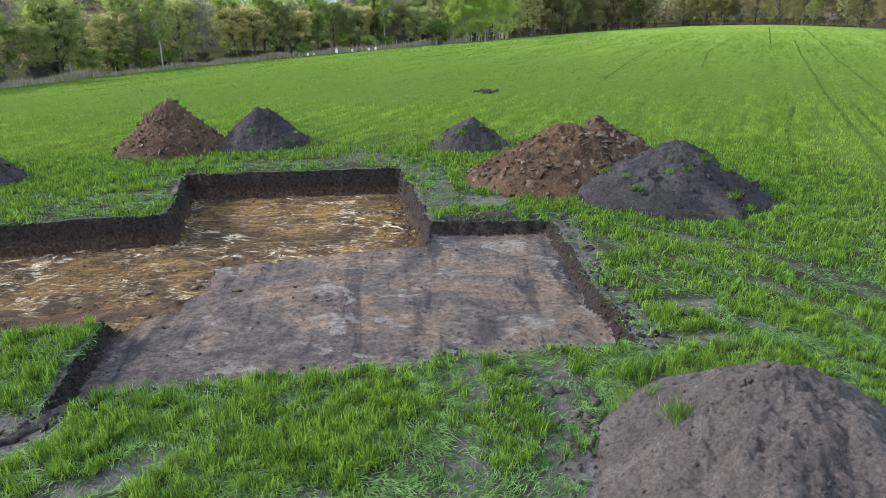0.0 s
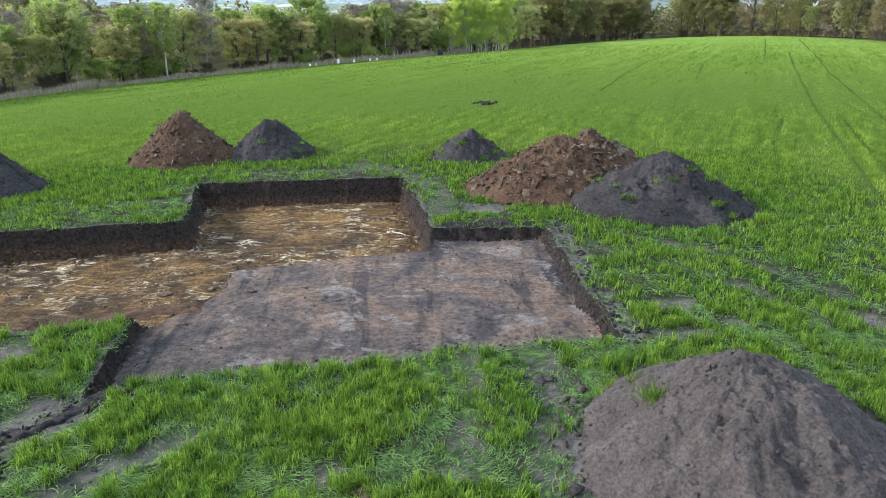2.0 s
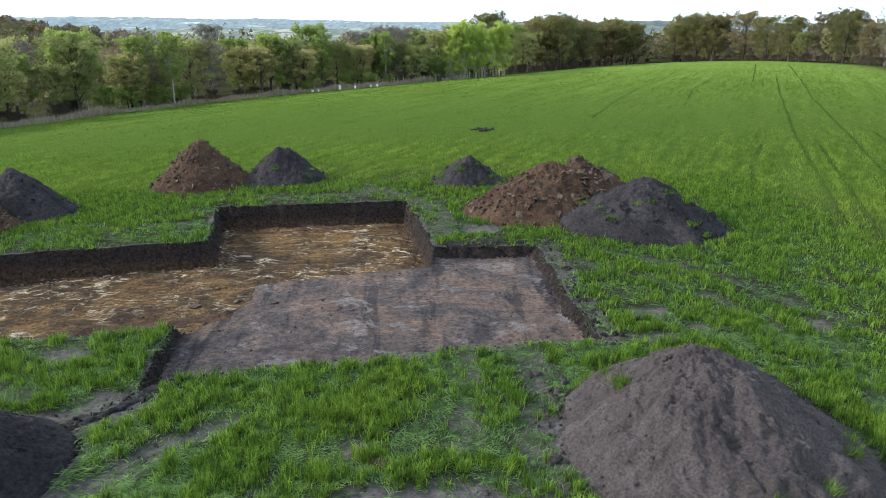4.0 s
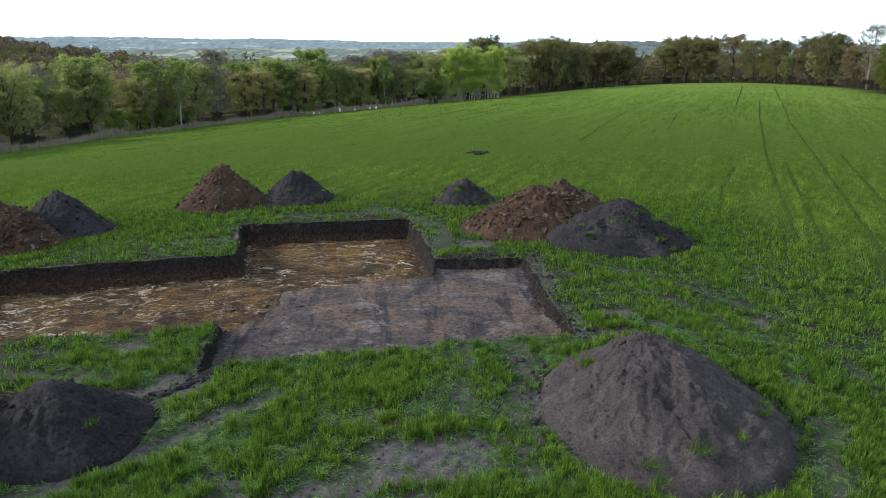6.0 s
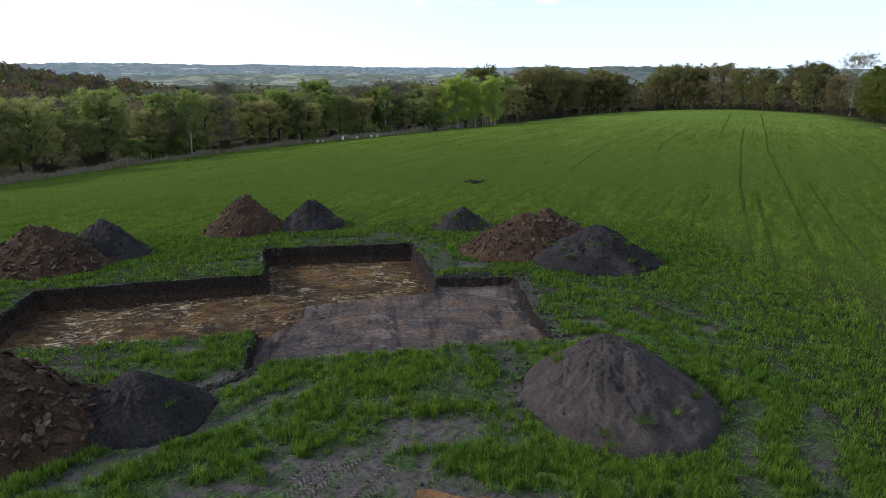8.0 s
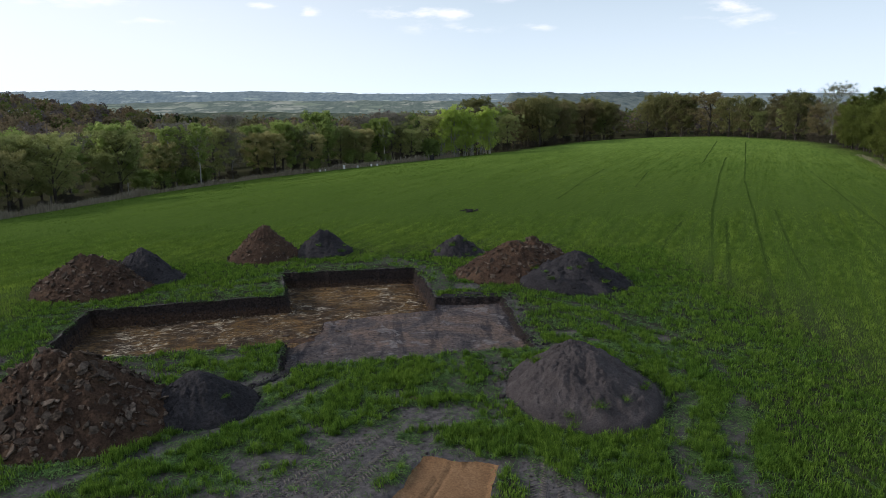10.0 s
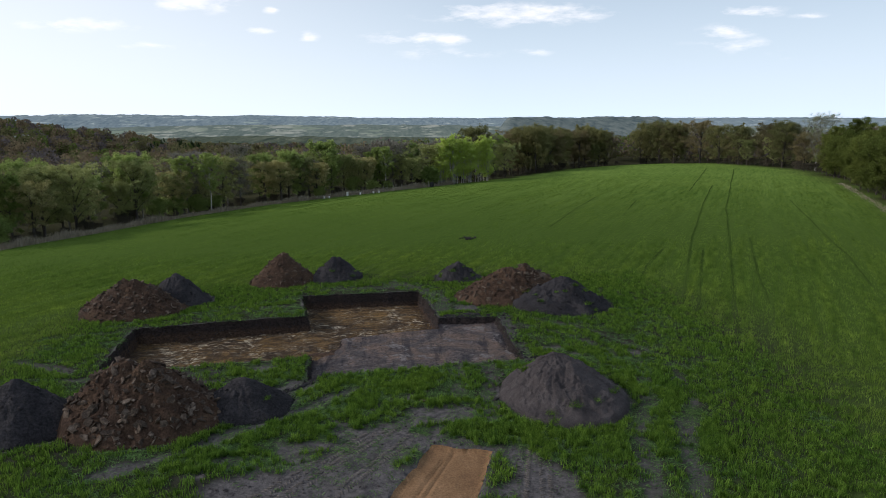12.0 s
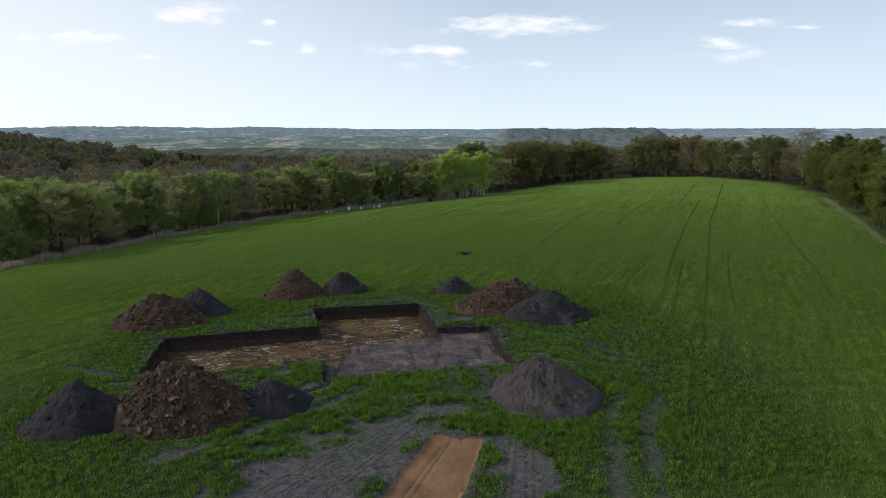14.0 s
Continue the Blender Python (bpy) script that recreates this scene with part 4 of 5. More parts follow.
def open_ground(x, y):
    """1 where a crop can stand."""
    free = np.ones(np.shape(x))
    inner = (x > -12) & (x < 12) & (y > -2) & (y < 17)
    sd, ss, _ = dug(x[inner], y[inner])
    free[inner] = np.minimum(sd, ss) > 0.035
    for cx, cy, rx, ry, h in HEAPS.values():
        free *= np.hypot((x - cx) / rx, (y - cy) / ry) > 1.02
    free *= inside_distance(SAND, x, y) > 0.1
    rim = (x < -30) | (x > 38) | (y > 38)
    free[rim] *= inside_distance(FIELD, x[rim], y[rim]) < -0.5
    return free


def rows(x, y):
    """Drill rows: thicker and thinner stripes of crop, along the field and across it on the headland."""
    c, s = math.cos(DRILL), math.sin(DRILL)
    u, v = x * c - y * s, x * s + y * c
    up = vnoise(u / 0.35, v / 12, 61) * 0.6 + vnoise(u / 1.1, v / 40, 62) * 0.6
    over = vnoise(y / 0.42 + 0.1 * x, x / 9, 63) * 0.7 + 0.25
    head = smooth(4, -2, y) * smooth(17, 20, x)
    return 0.25 + 0.75 * smooth(0.3, 0.75, up * (1 - head) + over * head)


def tufts(x, y):
    """Standing clumps between the trodden places: 1 in a clump, little outside."""
    lump = vnoise(x / 0.55, y / 0.55, 81) * 0.55 + vnoise(x / 1.5, y / 1.5, 82) * 0.45
    return smooth(0.39, 0.46, lump)


def crop(x, y):
    w = worn(x, y)
    return open_ground(x, y) * (1 - mud(x, y)) ** 1.5 * np.maximum(1 - 1.25 * w, (0.06 + 0.94 * tufts(x, y)) * smooth(1.0, 0.55, w))


def trodden(x, y):
    return open_ground(x, y) * smooth(0.05, 0.35, worn(x, y)) * (1 - 0.85 * mud(x, y) ** 1.3) * (1 - 0.3 * tufts(x, y))


MID = (-34, 50, -34, 36)


def box_share(box, x, y, soft):
    """1 well inside a box, fading over its border."""
    d = np.minimum(np.minimum(x - box[0], box[1] - x), np.minimum(y - box[2], box[3] - y))
    return smooth(0, soft, d)


def off_trams(x, y):
    d = np.full(np.shape(x), 9.0)
    for line in TRAMS:
        d = np.minimum(d, line_distance(line, x, y))
    d = d / (1 + 0.006 * np.hypot(x, y))
    return 0.12 + 0.88 * smooth(0.06, 0.18, d + 0.06 * fbm(x, y, 71, 2))


def tufted(name, mat, label, n, box, keep, seed, per, length, width, wide, flat=False):
    """Clumps of arching blades over a box of the plan, as one mesh; flat: combed down by wheels and tracks."""
    rng = np.random.default_rng(seed)
    x, y = rng.uniform(box[0], box[1], n), rng.uniform(box[2], box[3], n)
    ok = rng.random(n) < keep(x, y)
    x, y = x[ok], y[ok]
    k = len(x)
    z = ground_z(x, y)
    size = (0.55 + 0.65 * vnoise(x / 0.45, y / 0.45, seed + 1)) * rng.uniform(0.75, 1.2, k)
    comb = 2 * np.pi * vnoise(x / 1.3, y / 1.3, seed + 3) + 0.6
    shape = (k, per)
    if flat:
        turn = comb[:, None] + rng.normal(0, 0.55, shape) + np.pi * (rng.random(shape) < 0.3)
        lean, lift = rng.uniform(1.2, 1.45, shape), 0.35
    else:
        turn = rng.uniform(0, 2 * np.pi, shape)
        lean, lift = np.abs(rng.normal(0, 0.42, shape)) + 0.15, 1.0
    hgt = length * size[:, None] * rng.uniform(0.6, 1.15, shape)
    bx, by = x[:, None] + rng.normal(0, wide, shape), y[:, None] + rng.normal(0, wide, shape)
    c, s = np.cos(turn), np.sin(turn)
    out1, up1 = 0.5 * hgt * np.sin(lean * 0.6), 0.5 * hgt * np.cos(lean * 0.6)
    out2, up2 = out1 + 0.5 * hgt * np.sin(np.minimum(lean * 1.7, 1.9)), np.maximum(up1 + 0.5 * hgt * np.cos(np.minimum(lean * 1.7, 1.9)), 0.03)
    w = width * rng.uniform(0.7, 1.3, shape) / 2
    zb = np.broadcast_to(z[:, None], shape) - 0.015

    def at(out, up, side):
        return np.stack([bx + c * out - s * side, by + s * out + c * side, zb + lift * up + 0.01], -1)

    v = np.stack([at(0, 0, -w), at(0, 0, w), at(out1, up1, -w * 0.9), at(out1, up1, w * 0.9), at(out2, up2, 0)], 2).reshape(-1, 3)
    f = (np.arange(k * per)[:, None, None] * 5 + np.array([[0, 1, 3], [0, 3, 2], [2, 3, 4]])[None]).reshape(-1, 3)
    return tagged(part(name, mesh_from(name, v, f, mat)), label, "grass", kind="stuff")


DIG = (-16, 23, -13, 20)


def dig_share(x, y):
    return box_share(DIG, x, y, 3.0)


FRONT = (-4, 16, -8, 3)
tufted("crop", GRASS_M, "tufts of bright green cereal crop round the dig", 15000, FRONT, lambda x, y: crop(x, y), 51, 26, 0.27, 0.013, 0.05)
tufted("crop", GRASS_M, "tufts of bright green crop beside the pit", 38000, DIG, lambda x, y: crop(x, y) * dig_share(x, y) * (1 - box_share(FRONT, x, y, 0.4)), 56, 16, 0.24, 0.020, 0.08)
tufted("trodden_crop", FLAT_M, "flattened pale green crop trodden by machines", 15000, FRONT, lambda x, y: trodden(x, y), 53, 20, 0.24, 0.013, 0.10, True)
tufted("trodden_crop", FLAT_M, "flattened pale green crop beside wheel tracks", 40000, DIG, lambda x, y: trodden(x, y) * (1 - box_share(FRONT, x, y, 0.4)), 54, 12, 0.24, 0.021, 0.12, True)
blades("crop", ROW_M, "bright green young cereal crop on the field", 1150000, (-34, 50, -13, 36), 0.20, 0.028, lambda x, y: crop(x, y) * rows(x, y) * off_trams(x, y) * (1 - dig_share(x, y)) * box_share(MID, x, y, 14), 52, 1)
blades("crop", ROW_M, "green cereal crop running up to the woods", 520000, (-44, 90, -16, 128), 0.10, 0.070,
       lambda x, y: open_ground(x, y) * rows(x, y) * off_trams(x, y) * (1 - box_share(MID, x, y, 14)) * smooth(150, 70, np.hypot(x - 5, y + 5)), 55, 1, 0.0, True)
# flat strips along the wheel lines; their dark green includes the crop gap's shadow
for line in TRAMS:
    px, py = [], []
    for (x0, y0), (x1, y1) in zip(line, line[1:]):
        n = max(2, int(math.hypot(x1 - x0, y1 - y0) / 0.8))
        px += list(np.linspace(x0, x1, n, endpoint=False))
        py += list(np.linspace(y0, y1, n, endpoint=False))
    px, py = np.array(px), np.array(py)
    px = px + 0.12 * fbm(py / 6, px / 6, 73, 2)
    dx, dy = np.gradient(px), np.gradient(py)
    ll = np.hypot(dx, dy)
    w = 0.02 + 0.05 * fbm(px / 3, py / 3, 72, 2) + 0.0005 * np.hypot(px, py)
    w = np.maximum(w, 0.004)
    sides = [np.stack([px + s * dy / ll * w, py - s * dx / ll * w, ground_z(px + s * dy / ll * w, py - s * dx / ll * w) + 0.05], 1) for s in (-1, 1)]
    n = len(px)
    i = np.arange(n - 1)
    tagged(part("wheel_rut", mesh_from("wheel_rut", np.concatenate(sides), np.stack([i, i + 1, n + i + 1, n + i], 1), RUT_M)), "dark old wheel line through the green crop", kind="structure")


# ---- trees ----
def tube(path, radii, sides=5):
    path = [Vector(p) for p in path]
    v, f = [], []
    for k, (p, r) in enumerate(zip(path, radii)):
        d = (path[min(k + 1, len(path) - 1)] - path[max(k - 1, 0)]).normalized()
        u = d.orthogonal().normalized()
        w = d.cross(u)
        v += [p + r * (math.cos(t) * u + math.sin(t) * w) for t in [2 * math.pi * s / sides for s in range(sides)]]
    for k in range(len(path) - 1):
        f += [(k * sides + s, k * sides + (s + 1) % sides, (k + 1) * sides + (s + 1) % sides, (k + 1) * sides + s) for s in range(sides)]
    return v, f


def make_tree(name, label, height, spread, bole, bark, leaf, leaves, leaf_size, seed, limbs=9, lean=0.35, trunk_r=0.16, stems=1, shag=0.55):
    """A tree at the origin: tapered trunk, limbs and branchlets, and many small leaf sprays about them."""
    rng = random.Random(seed)
    wood_v, wood_f, tips = [], [], []

    def add(path, radii, sides):
        v, f = tube(path, radii, sides)
        n = len(wood_v)
        wood_v.extend(v)
        wood_f.extend([tuple(i + n for i in q) for q in f])

    for s in range(stems):
        foot = Vector((0, 0, -0.3)) if stems == 1 else Vector((rng.uniform(-1, 1) * spread * 0.5, rng.uniform(-1, 1) * spread * 0.5, -0.3))
        top = height * (1 if s == 0 else rng.uniform(0.75, 0.98))
        sway = Vector((rng.uniform(-1, 1), rng.uniform(-1, 1), 0)) * 0.05 * height
        trunk = [foot + Vector((0, 0, 0.3 + top * 0.93 * k / 6)) * 1.0 + sway * (k / 6) ** 2 + Vector((rng.uniform(-1, 1), rng.uniform(-1, 1), 0)) * 0.06 for k in range(7)]
        trunk[0] = foot
        tr = trunk_r * (1 if stems == 1 else 0.6)
        add(trunk, [tr * (1.25 - 1.1 * k / 6) + 0.015 for k in range(7)], 6)
        for i in range(limbs):
            u = bole + (0.97 - bole) * (i + rng.random()) / limbs
            k = min(int(u * 6), 5)
            start = trunk[k].lerp(trunk[k + 1], u * 6 - k)
            ang = i * 2.4 + rng.uniform(-0.5, 0.5)
            reach = spread * (0.55 + 0.6 * math.sin(math.pi * min(1, 0.18 + 0.82 * (u - bole) / (1 - bole)))) * rng.uniform(0.65, 1.0) * (1 if stems == 1 else 0.5)
            rise = min(reach * rng.uniform(lean + 0.25, lean + 0.95), max(0.3, height * rng.uniform(0.92, 1.02) - start.z))
            way = Vector((math.cos(ang), math.sin(ang), 0))
            limb = [start + way * reach * t + Vector((0, 0, rise * t ** (0.7 + 0.5 * rng.random()))) + Vector((rng.uniform(-1, 1), rng.uniform(-1, 1), rng.uniform(-1, 1))) * 0.12 * t * reach * 0.5 for t in (0, 0.3, 0.65, 1)]
            add(limb, [tr * 0.42 * (1 - 0.75 * u) + 0.02, tr * 0.3 * (1 - 0.6 * u) + 0.015, 0.025, 0.012], 4)
            tips.append((limb[2], 0.8))
            tips.append((limb[3], 1.0))
            for _ in range(7):
                t = rng.uniform(0.15, 1)
                b = limb[1].lerp(limb[3], t)
                e = b + Vector((rng.uniform(-1, 1), rng.uniform(-1, 1), rng.uniform(-0.2, 1.0))) * reach * 0.38
                add([b, e], [0.018, 0.007], 3)
                tips.append((e, 0.9))
        tips.append((trunk[6], 0.9))
    anchors = [t[0] for t in tips]
    for _ in range(75 if stems == 1 else 45):
        v = rng.random() ** 0.8
        u = bole + (1 - bole) * v
        wide = spread * (math.sin(math.pi * (0.10 + 0.84 * v)) ** 0.6) * math.sqrt(rng.uniform(0.12, 1.0)) * (0.85 + 0.3 * math.sin(7 * v + seed))
        ang = rng.uniform(0, 2 * math.pi)
        p = Vector((wide * math.cos(ang), wide * math.sin(ang), u * height))
        near = min(anchors, key=lambda q: (q - p).length_squared)
        if (near - p).length < spread * 0.9:
            add([near, near.lerp(p, 0.5) + Vector((0, 0, 0.1)), p], [0.016, 0.011, 0.005], 3)
            tips.append((p, 0.8))
    base = thing(name, label, "tree")
    part("trunk", mesh_from("trunk", np.array([tuple(v) for v in wood_v]), np.array(wood_f), bark), base)
    if leaves:
        r2 = np.random.default_rng(seed)
        pick = r2.integers(0, len(tips), leaves)
        pos = np.array([tuple(t[0]) for t in tips])[pick]
        puff = shag * spread * 0.23
        off = r2.normal(0, 1, (leaves, 3))
        off *= (puff * r2.random((leaves, 1)) ** 0.6 / np.linalg.norm(off, axis=1, keepdims=True))
        pos = pos + off * (1, 1, 0.75)
        pos[:, 2] = np.maximum(pos[:, 2], 0.3)
        nrm = r2.normal(0, 1, (leaves, 3))
        nrm /= np.linalg.norm(nrm, axis=1, keepdims=True)
        tan = np.cross(nrm, r2.normal(0, 1, (leaves, 3)))
        tan /= np.linalg.norm(tan, axis=1, keepdims=True)
        bi = np.cross(nrm, tan)
        sz = leaf_size * (0.5 + r2.random((leaves, 1)))
        v = np.stack([pos - tan * sz - bi * sz * 0.5, pos + tan * sz - bi * sz * 0.4, pos + bi * sz], 1).reshape(-1, 3)
        part("crown", mesh_from("crown", v, np.arange(3 * leaves).reshape(-1, 3), leaf), base)
    return base


BARK = bark_material("bark", (0.035, 0.030, 0.026), (0.10, 0.088, 0.075))
PALE_BARK = bark_material("grey_bark", (0.10, 0.094, 0.085), (0.24, 0.225, 0.205))
LEAF_POPLAR = leafy("poplar_buds", (0.200, 0.210, 0.140), (0.400, 0.410, 0.290), 0.4)
WHITE_BARK = bark_material("birch_bark", (0.16, 0.15, 0.14), (0.46, 0.44, 0.40), (1, 1, 5))
LEAF_GREEN = leafy("spring_leaves", (0.175, 0.239, 0.072), (0.279, 0.357, 0.115), 0.55)
LEAF_HEDGE = leafy("hedge_leaves", (0.095, 0.122, 0.031), (0.154, 0.185, 0.051), 0.5)
LEAF_YELLOW = leafy("oak_catkins", (0.330, 0.309, 0.138), (0.462, 0.429, 0.204), 0.5)
LEAF_OLIVE = leafy("opening_leaves", (0.212, 0.239, 0.096), (0.315, 0.350, 0.144), 0.5)
LEAF_BROWN = leafy("oak_buds", (0.129, 0.114, 0.061), (0.209, 0.183, 0.096), 0.45)
LEAF_OAK = leafy("young_oak_leaves", (0.129, 0.136, 0.058), (0.213, 0.214, 0.093), 0.45)
LEAF_BIRCH = leafy("birch_leaves", (0.332, 0.431, 0.096), (0.463, 0.574, 0.144), 0.5)
LEAF_BRUSH = leafy("brushwood", (0.045, 0.040, 0.030), (0.110, 0.098, 0.075), 0.2)
LEAF_DARK = leafy("fir_needles", (0.016, 0.030, 0.014), (0.040, 0.062, 0.026), 0.15)
LEAF_GREY = leafy("bare_twigs", (0.155, 0.147, 0.125), (0.232, 0.219, 0.188), 0.2)

KINDS = {
    "green": make_tree("tree", "leafy green broadleaf tree at the wood's edge", 9.5, 3.0, 0.08, BARK, LEAF_GREEN, 14784, 0.103, 1, 15, 0.5, shag=0.85),
    "green_tall": make_tree("tree", "slender green broadleaf tree in new leaf", 10.5, 2.3, 0.12, BARK, LEAF_GREEN, 14112, 0.092, 2, 15, 0.6, shag=0.9),
    "olive": make_tree("tree", "broad tree with olive-green opening leaves", 10, 3.5, 0.15, BARK, LEAF_OLIVE, 17472, 0.083, 11, 15, 0.5, 0.18, shag=0.7),
    "yellow": make_tree("tree", "oak with yellow catkins at the wood's edge", 9.5, 3.7, 0.22, BARK, LEAF_YELLOW, 16800, 0.083, 3, 14, 0.5, 0.2, shag=0.7),
    "brown": make_tree("tree", "broad oak in brownish bud behind the field", 12.5, 4.8, 0.10, BARK, LEAF_BROWN, 17472, 0.107, 4, 18, 0.35, 0.26, shag=0.75),
    "olive_oak": make_tree("tree", "broad oak with olive and brown young leaves", 12, 4.6, 0.10, BARK, LEAF_OAK, 17472, 0.107, 14, 17, 0.35, 0.25, shag=0.8),
    "birch": make_tree("birch_tree", "white-stemmed birch with sparse fresh leaves", 10, 2.1, 0.35, WHITE_BARK, LEAF_GREEN, 10752, 0.083, 5, 12, 0.7, 0.075, shag=0.8),
    "bright": make_tree("birch_tree", "clump of bright green young birches", 10.5, 3.2, 0.06, WHITE_BARK, LEAF_BIRCH, 23520, 0.088, 6, 9, 0.8, 0.11, 8, 0.7),
    "grey": make_tree("tree", "bare grey tree not yet in leaf", 10.5, 2.6, 0.20, PALE_BARK, LEAF_GREY, 12768, 0.058, 7, 18, 0.7, 0.13, shag=0.8),
    "bare_tall": make_tree("tree", "tall bare tree standing above the wood", 14.0, 4.4, 0.22, PALE_BARK, LEAF_POPLAR, 15456, 0.058, 8, 24, 1.0, 0.22, shag=0.6),
    "shrub": make_tree("shrub", "low green shrub at the field's edge", 3.6, 2.3, 0.05, BARK, LEAF_GREEN, 6048, 0.088, 9, 6, 0.6, 0.05, 3, 0.9),
    "thicket": make_tree("shrub", "bare brown thicket under the trees", 3.2, 2.6, 0.05, BARK, LEAF_BRUSH, 5040, 0.073, 12, 6, 0.8, 0.05, 4, 0.9),
    "bush": make_tree("shrub", "big leafy yellow-green hedge bush", 8.0, 3.6, 0.03, BARK, LEAF_HEDGE, 30240, 0.073, 10, 16, 0.6, 0.12, 3, 0.75),
    "hedge_tree": make_tree("tree", "dark green hedge tree beside the field", 9.5, 2.8, 0.05, BARK, LEAF_HEDGE, 21840, 0.073, 21, 16, 0.7, 0.12, 2, 0.7),
}
rt = random.Random(77)


def along(line, every, off=(0, 1)):
    """Places beside a line, on its left."""
    for (x0, y0), (x1, y1) in zip(line, line[1:]):
        n = max(1, int(math.hypot(x1 - x0, y1 - y0) / every + rt.random()))
        for k in range(n):
            t, d = (k + rt.random()) / n, rt.uniform(*off)
            l = math.hypot(x1 - x0, y1 - y0)
            yield x0 + (x1 - x0) * t - (y1 - y0) / l * d, y0 + (y1 - y0) * t + (x1 - x0) / l * d


used = set()


def plant(kind, x, y, s=1.0, sink=0.0):
    z = float(plain(np.array([x]), np.array([y]))[0]) - sink
    m = Matrix.LocRotScale((x, y, z), Euler((0, 0, rt.uniform(0, 6.28))), (s * rt.uniform(0.9, 1.1), s * rt.uniform(0.9, 1.1), s))
    if kind not in used:
        used.add(kind)
        KINDS[kind].matrix_basis = m
        tagged(KINDS[kind], group="trees round the field")
        return KINDS[kind]
    return copy_thing(KINDS[kind], m)


LEFT = FIELD[1:8]
for x, y in along(LEFT, 2.7, (4, 8.5)):
    plant(rt.choice(["green", "olive", "olive", "yellow", "grey", "green_tall", "green_tall", "olive"]), x, y, rt.uniform(0.72, 1.12))
for x, y in along(LEFT, 5.5, (9, 18)):
    plant(rt.choice(["green", "yellow", "olive", "grey", "olive"]), x, y, rt.uniform(0.9, 1.1))
for x, y in along(LEFT, 2.6, (2.5, 6)):
    plant(rt.choice(["shrub", "thicket", "thicket"]), x, y, rt.uniform(0.5, 1.0))
for x, y in ((-30.5, 82.5), (-26.3, 83.8), (-34.5, 76.0), (2.0, 113.0)):
    plant("birch", x, y, rt.uniform(0.95, 1.05))
for x, y, k, s in ((-17.5, 99.5, "yellow", 1.05), (-20.5, 99, "yellow", 1.1), (-11.5, 104.5, "yellow", 0.95), (-2.5, 113, "yellow", 1.0), (7.5, 114.5, "olive", 0.75), (11, 116, "shrub", 1.2),
                   (3.5, 118, "grey", 1.0), (1, 121, "grey", 1.05), (5.5, 122, "grey", 1.0)):
    plant(k, x, y, s)
for x, y, k in ((14.0, 120.0, 0.98), (17.2, 121.6, 1.08), (20.4, 122.8, 1.0), (23.4, 125.0, 1.02)):
    plant("bright", x, y, k)
for x, y in along(FIELD[7:10], 4.0, (5, 16)):
    plant(rt.choice(["green", "olive", "olive", "green_tall", "grey", "olive_oak"]), x, y, rt.uniform(0.9, 1.18))
for x, y in along(FIELD[9:13], 4.4, (4, 9)):
    plant(rt.choice(["brown", "olive_oak", "olive_oak", "olive"]), x, y, rt.uniform(0.85, 1.1))
for x, y in along(FIELD[9:15], 5.0, (9, 16)):
    kind_here, size = rt.choice(["brown", "olive_oak"]), rt.uniform(0.95, 1.1)
    if x < 96:
        plant(kind_here, x, y, size)
for x, y in along(FIELD[12:15], 4.4, (3, 9)):
    kind_here, size = rt.choice(["brown", "olive_oak", "brown", "olive"]), rt.uniform(0.75, 0.98)
    if math.hypot(x - 101, y - 121) > 7:
        plant(kind_here, x, y, size)
for x, y in along(FIELD[7:15], 3.6, (2.5, 5)):
    plant("thicket", x, y, rt.uniform(0.6, 1.0))
for k, (x, y) in enumerate(along(FIELD[14:19], 3.6, (3.4, 5.4))):
    plant("hedge_tree" if k % 4 == 1 else "bush", x, y, rt.uniform(0.95, 1.15))
plant("bare_tall", 104, 126, 0.92)


WOOD_BROWN = leafy("budding_canopy", (0.123, 0.101, 0.066), (0.184, 0.153, 0.098), 0.3)
WOOD_OLIVE = leafy("olive_canopy", (0.115, 0.112, 0.055), (0.181, 0.174, 0.085), 0.3)
WOOD_GREEN = leafy("green_canopy", (0.094, 0.125, 0.035), (0.140, 0.176, 0.053), 0.3)
WOOD_GREY = leafy("twig_canopy", (0.106, 0.093, 0.092), (0.150, 0.131, 0.129), 0.2)


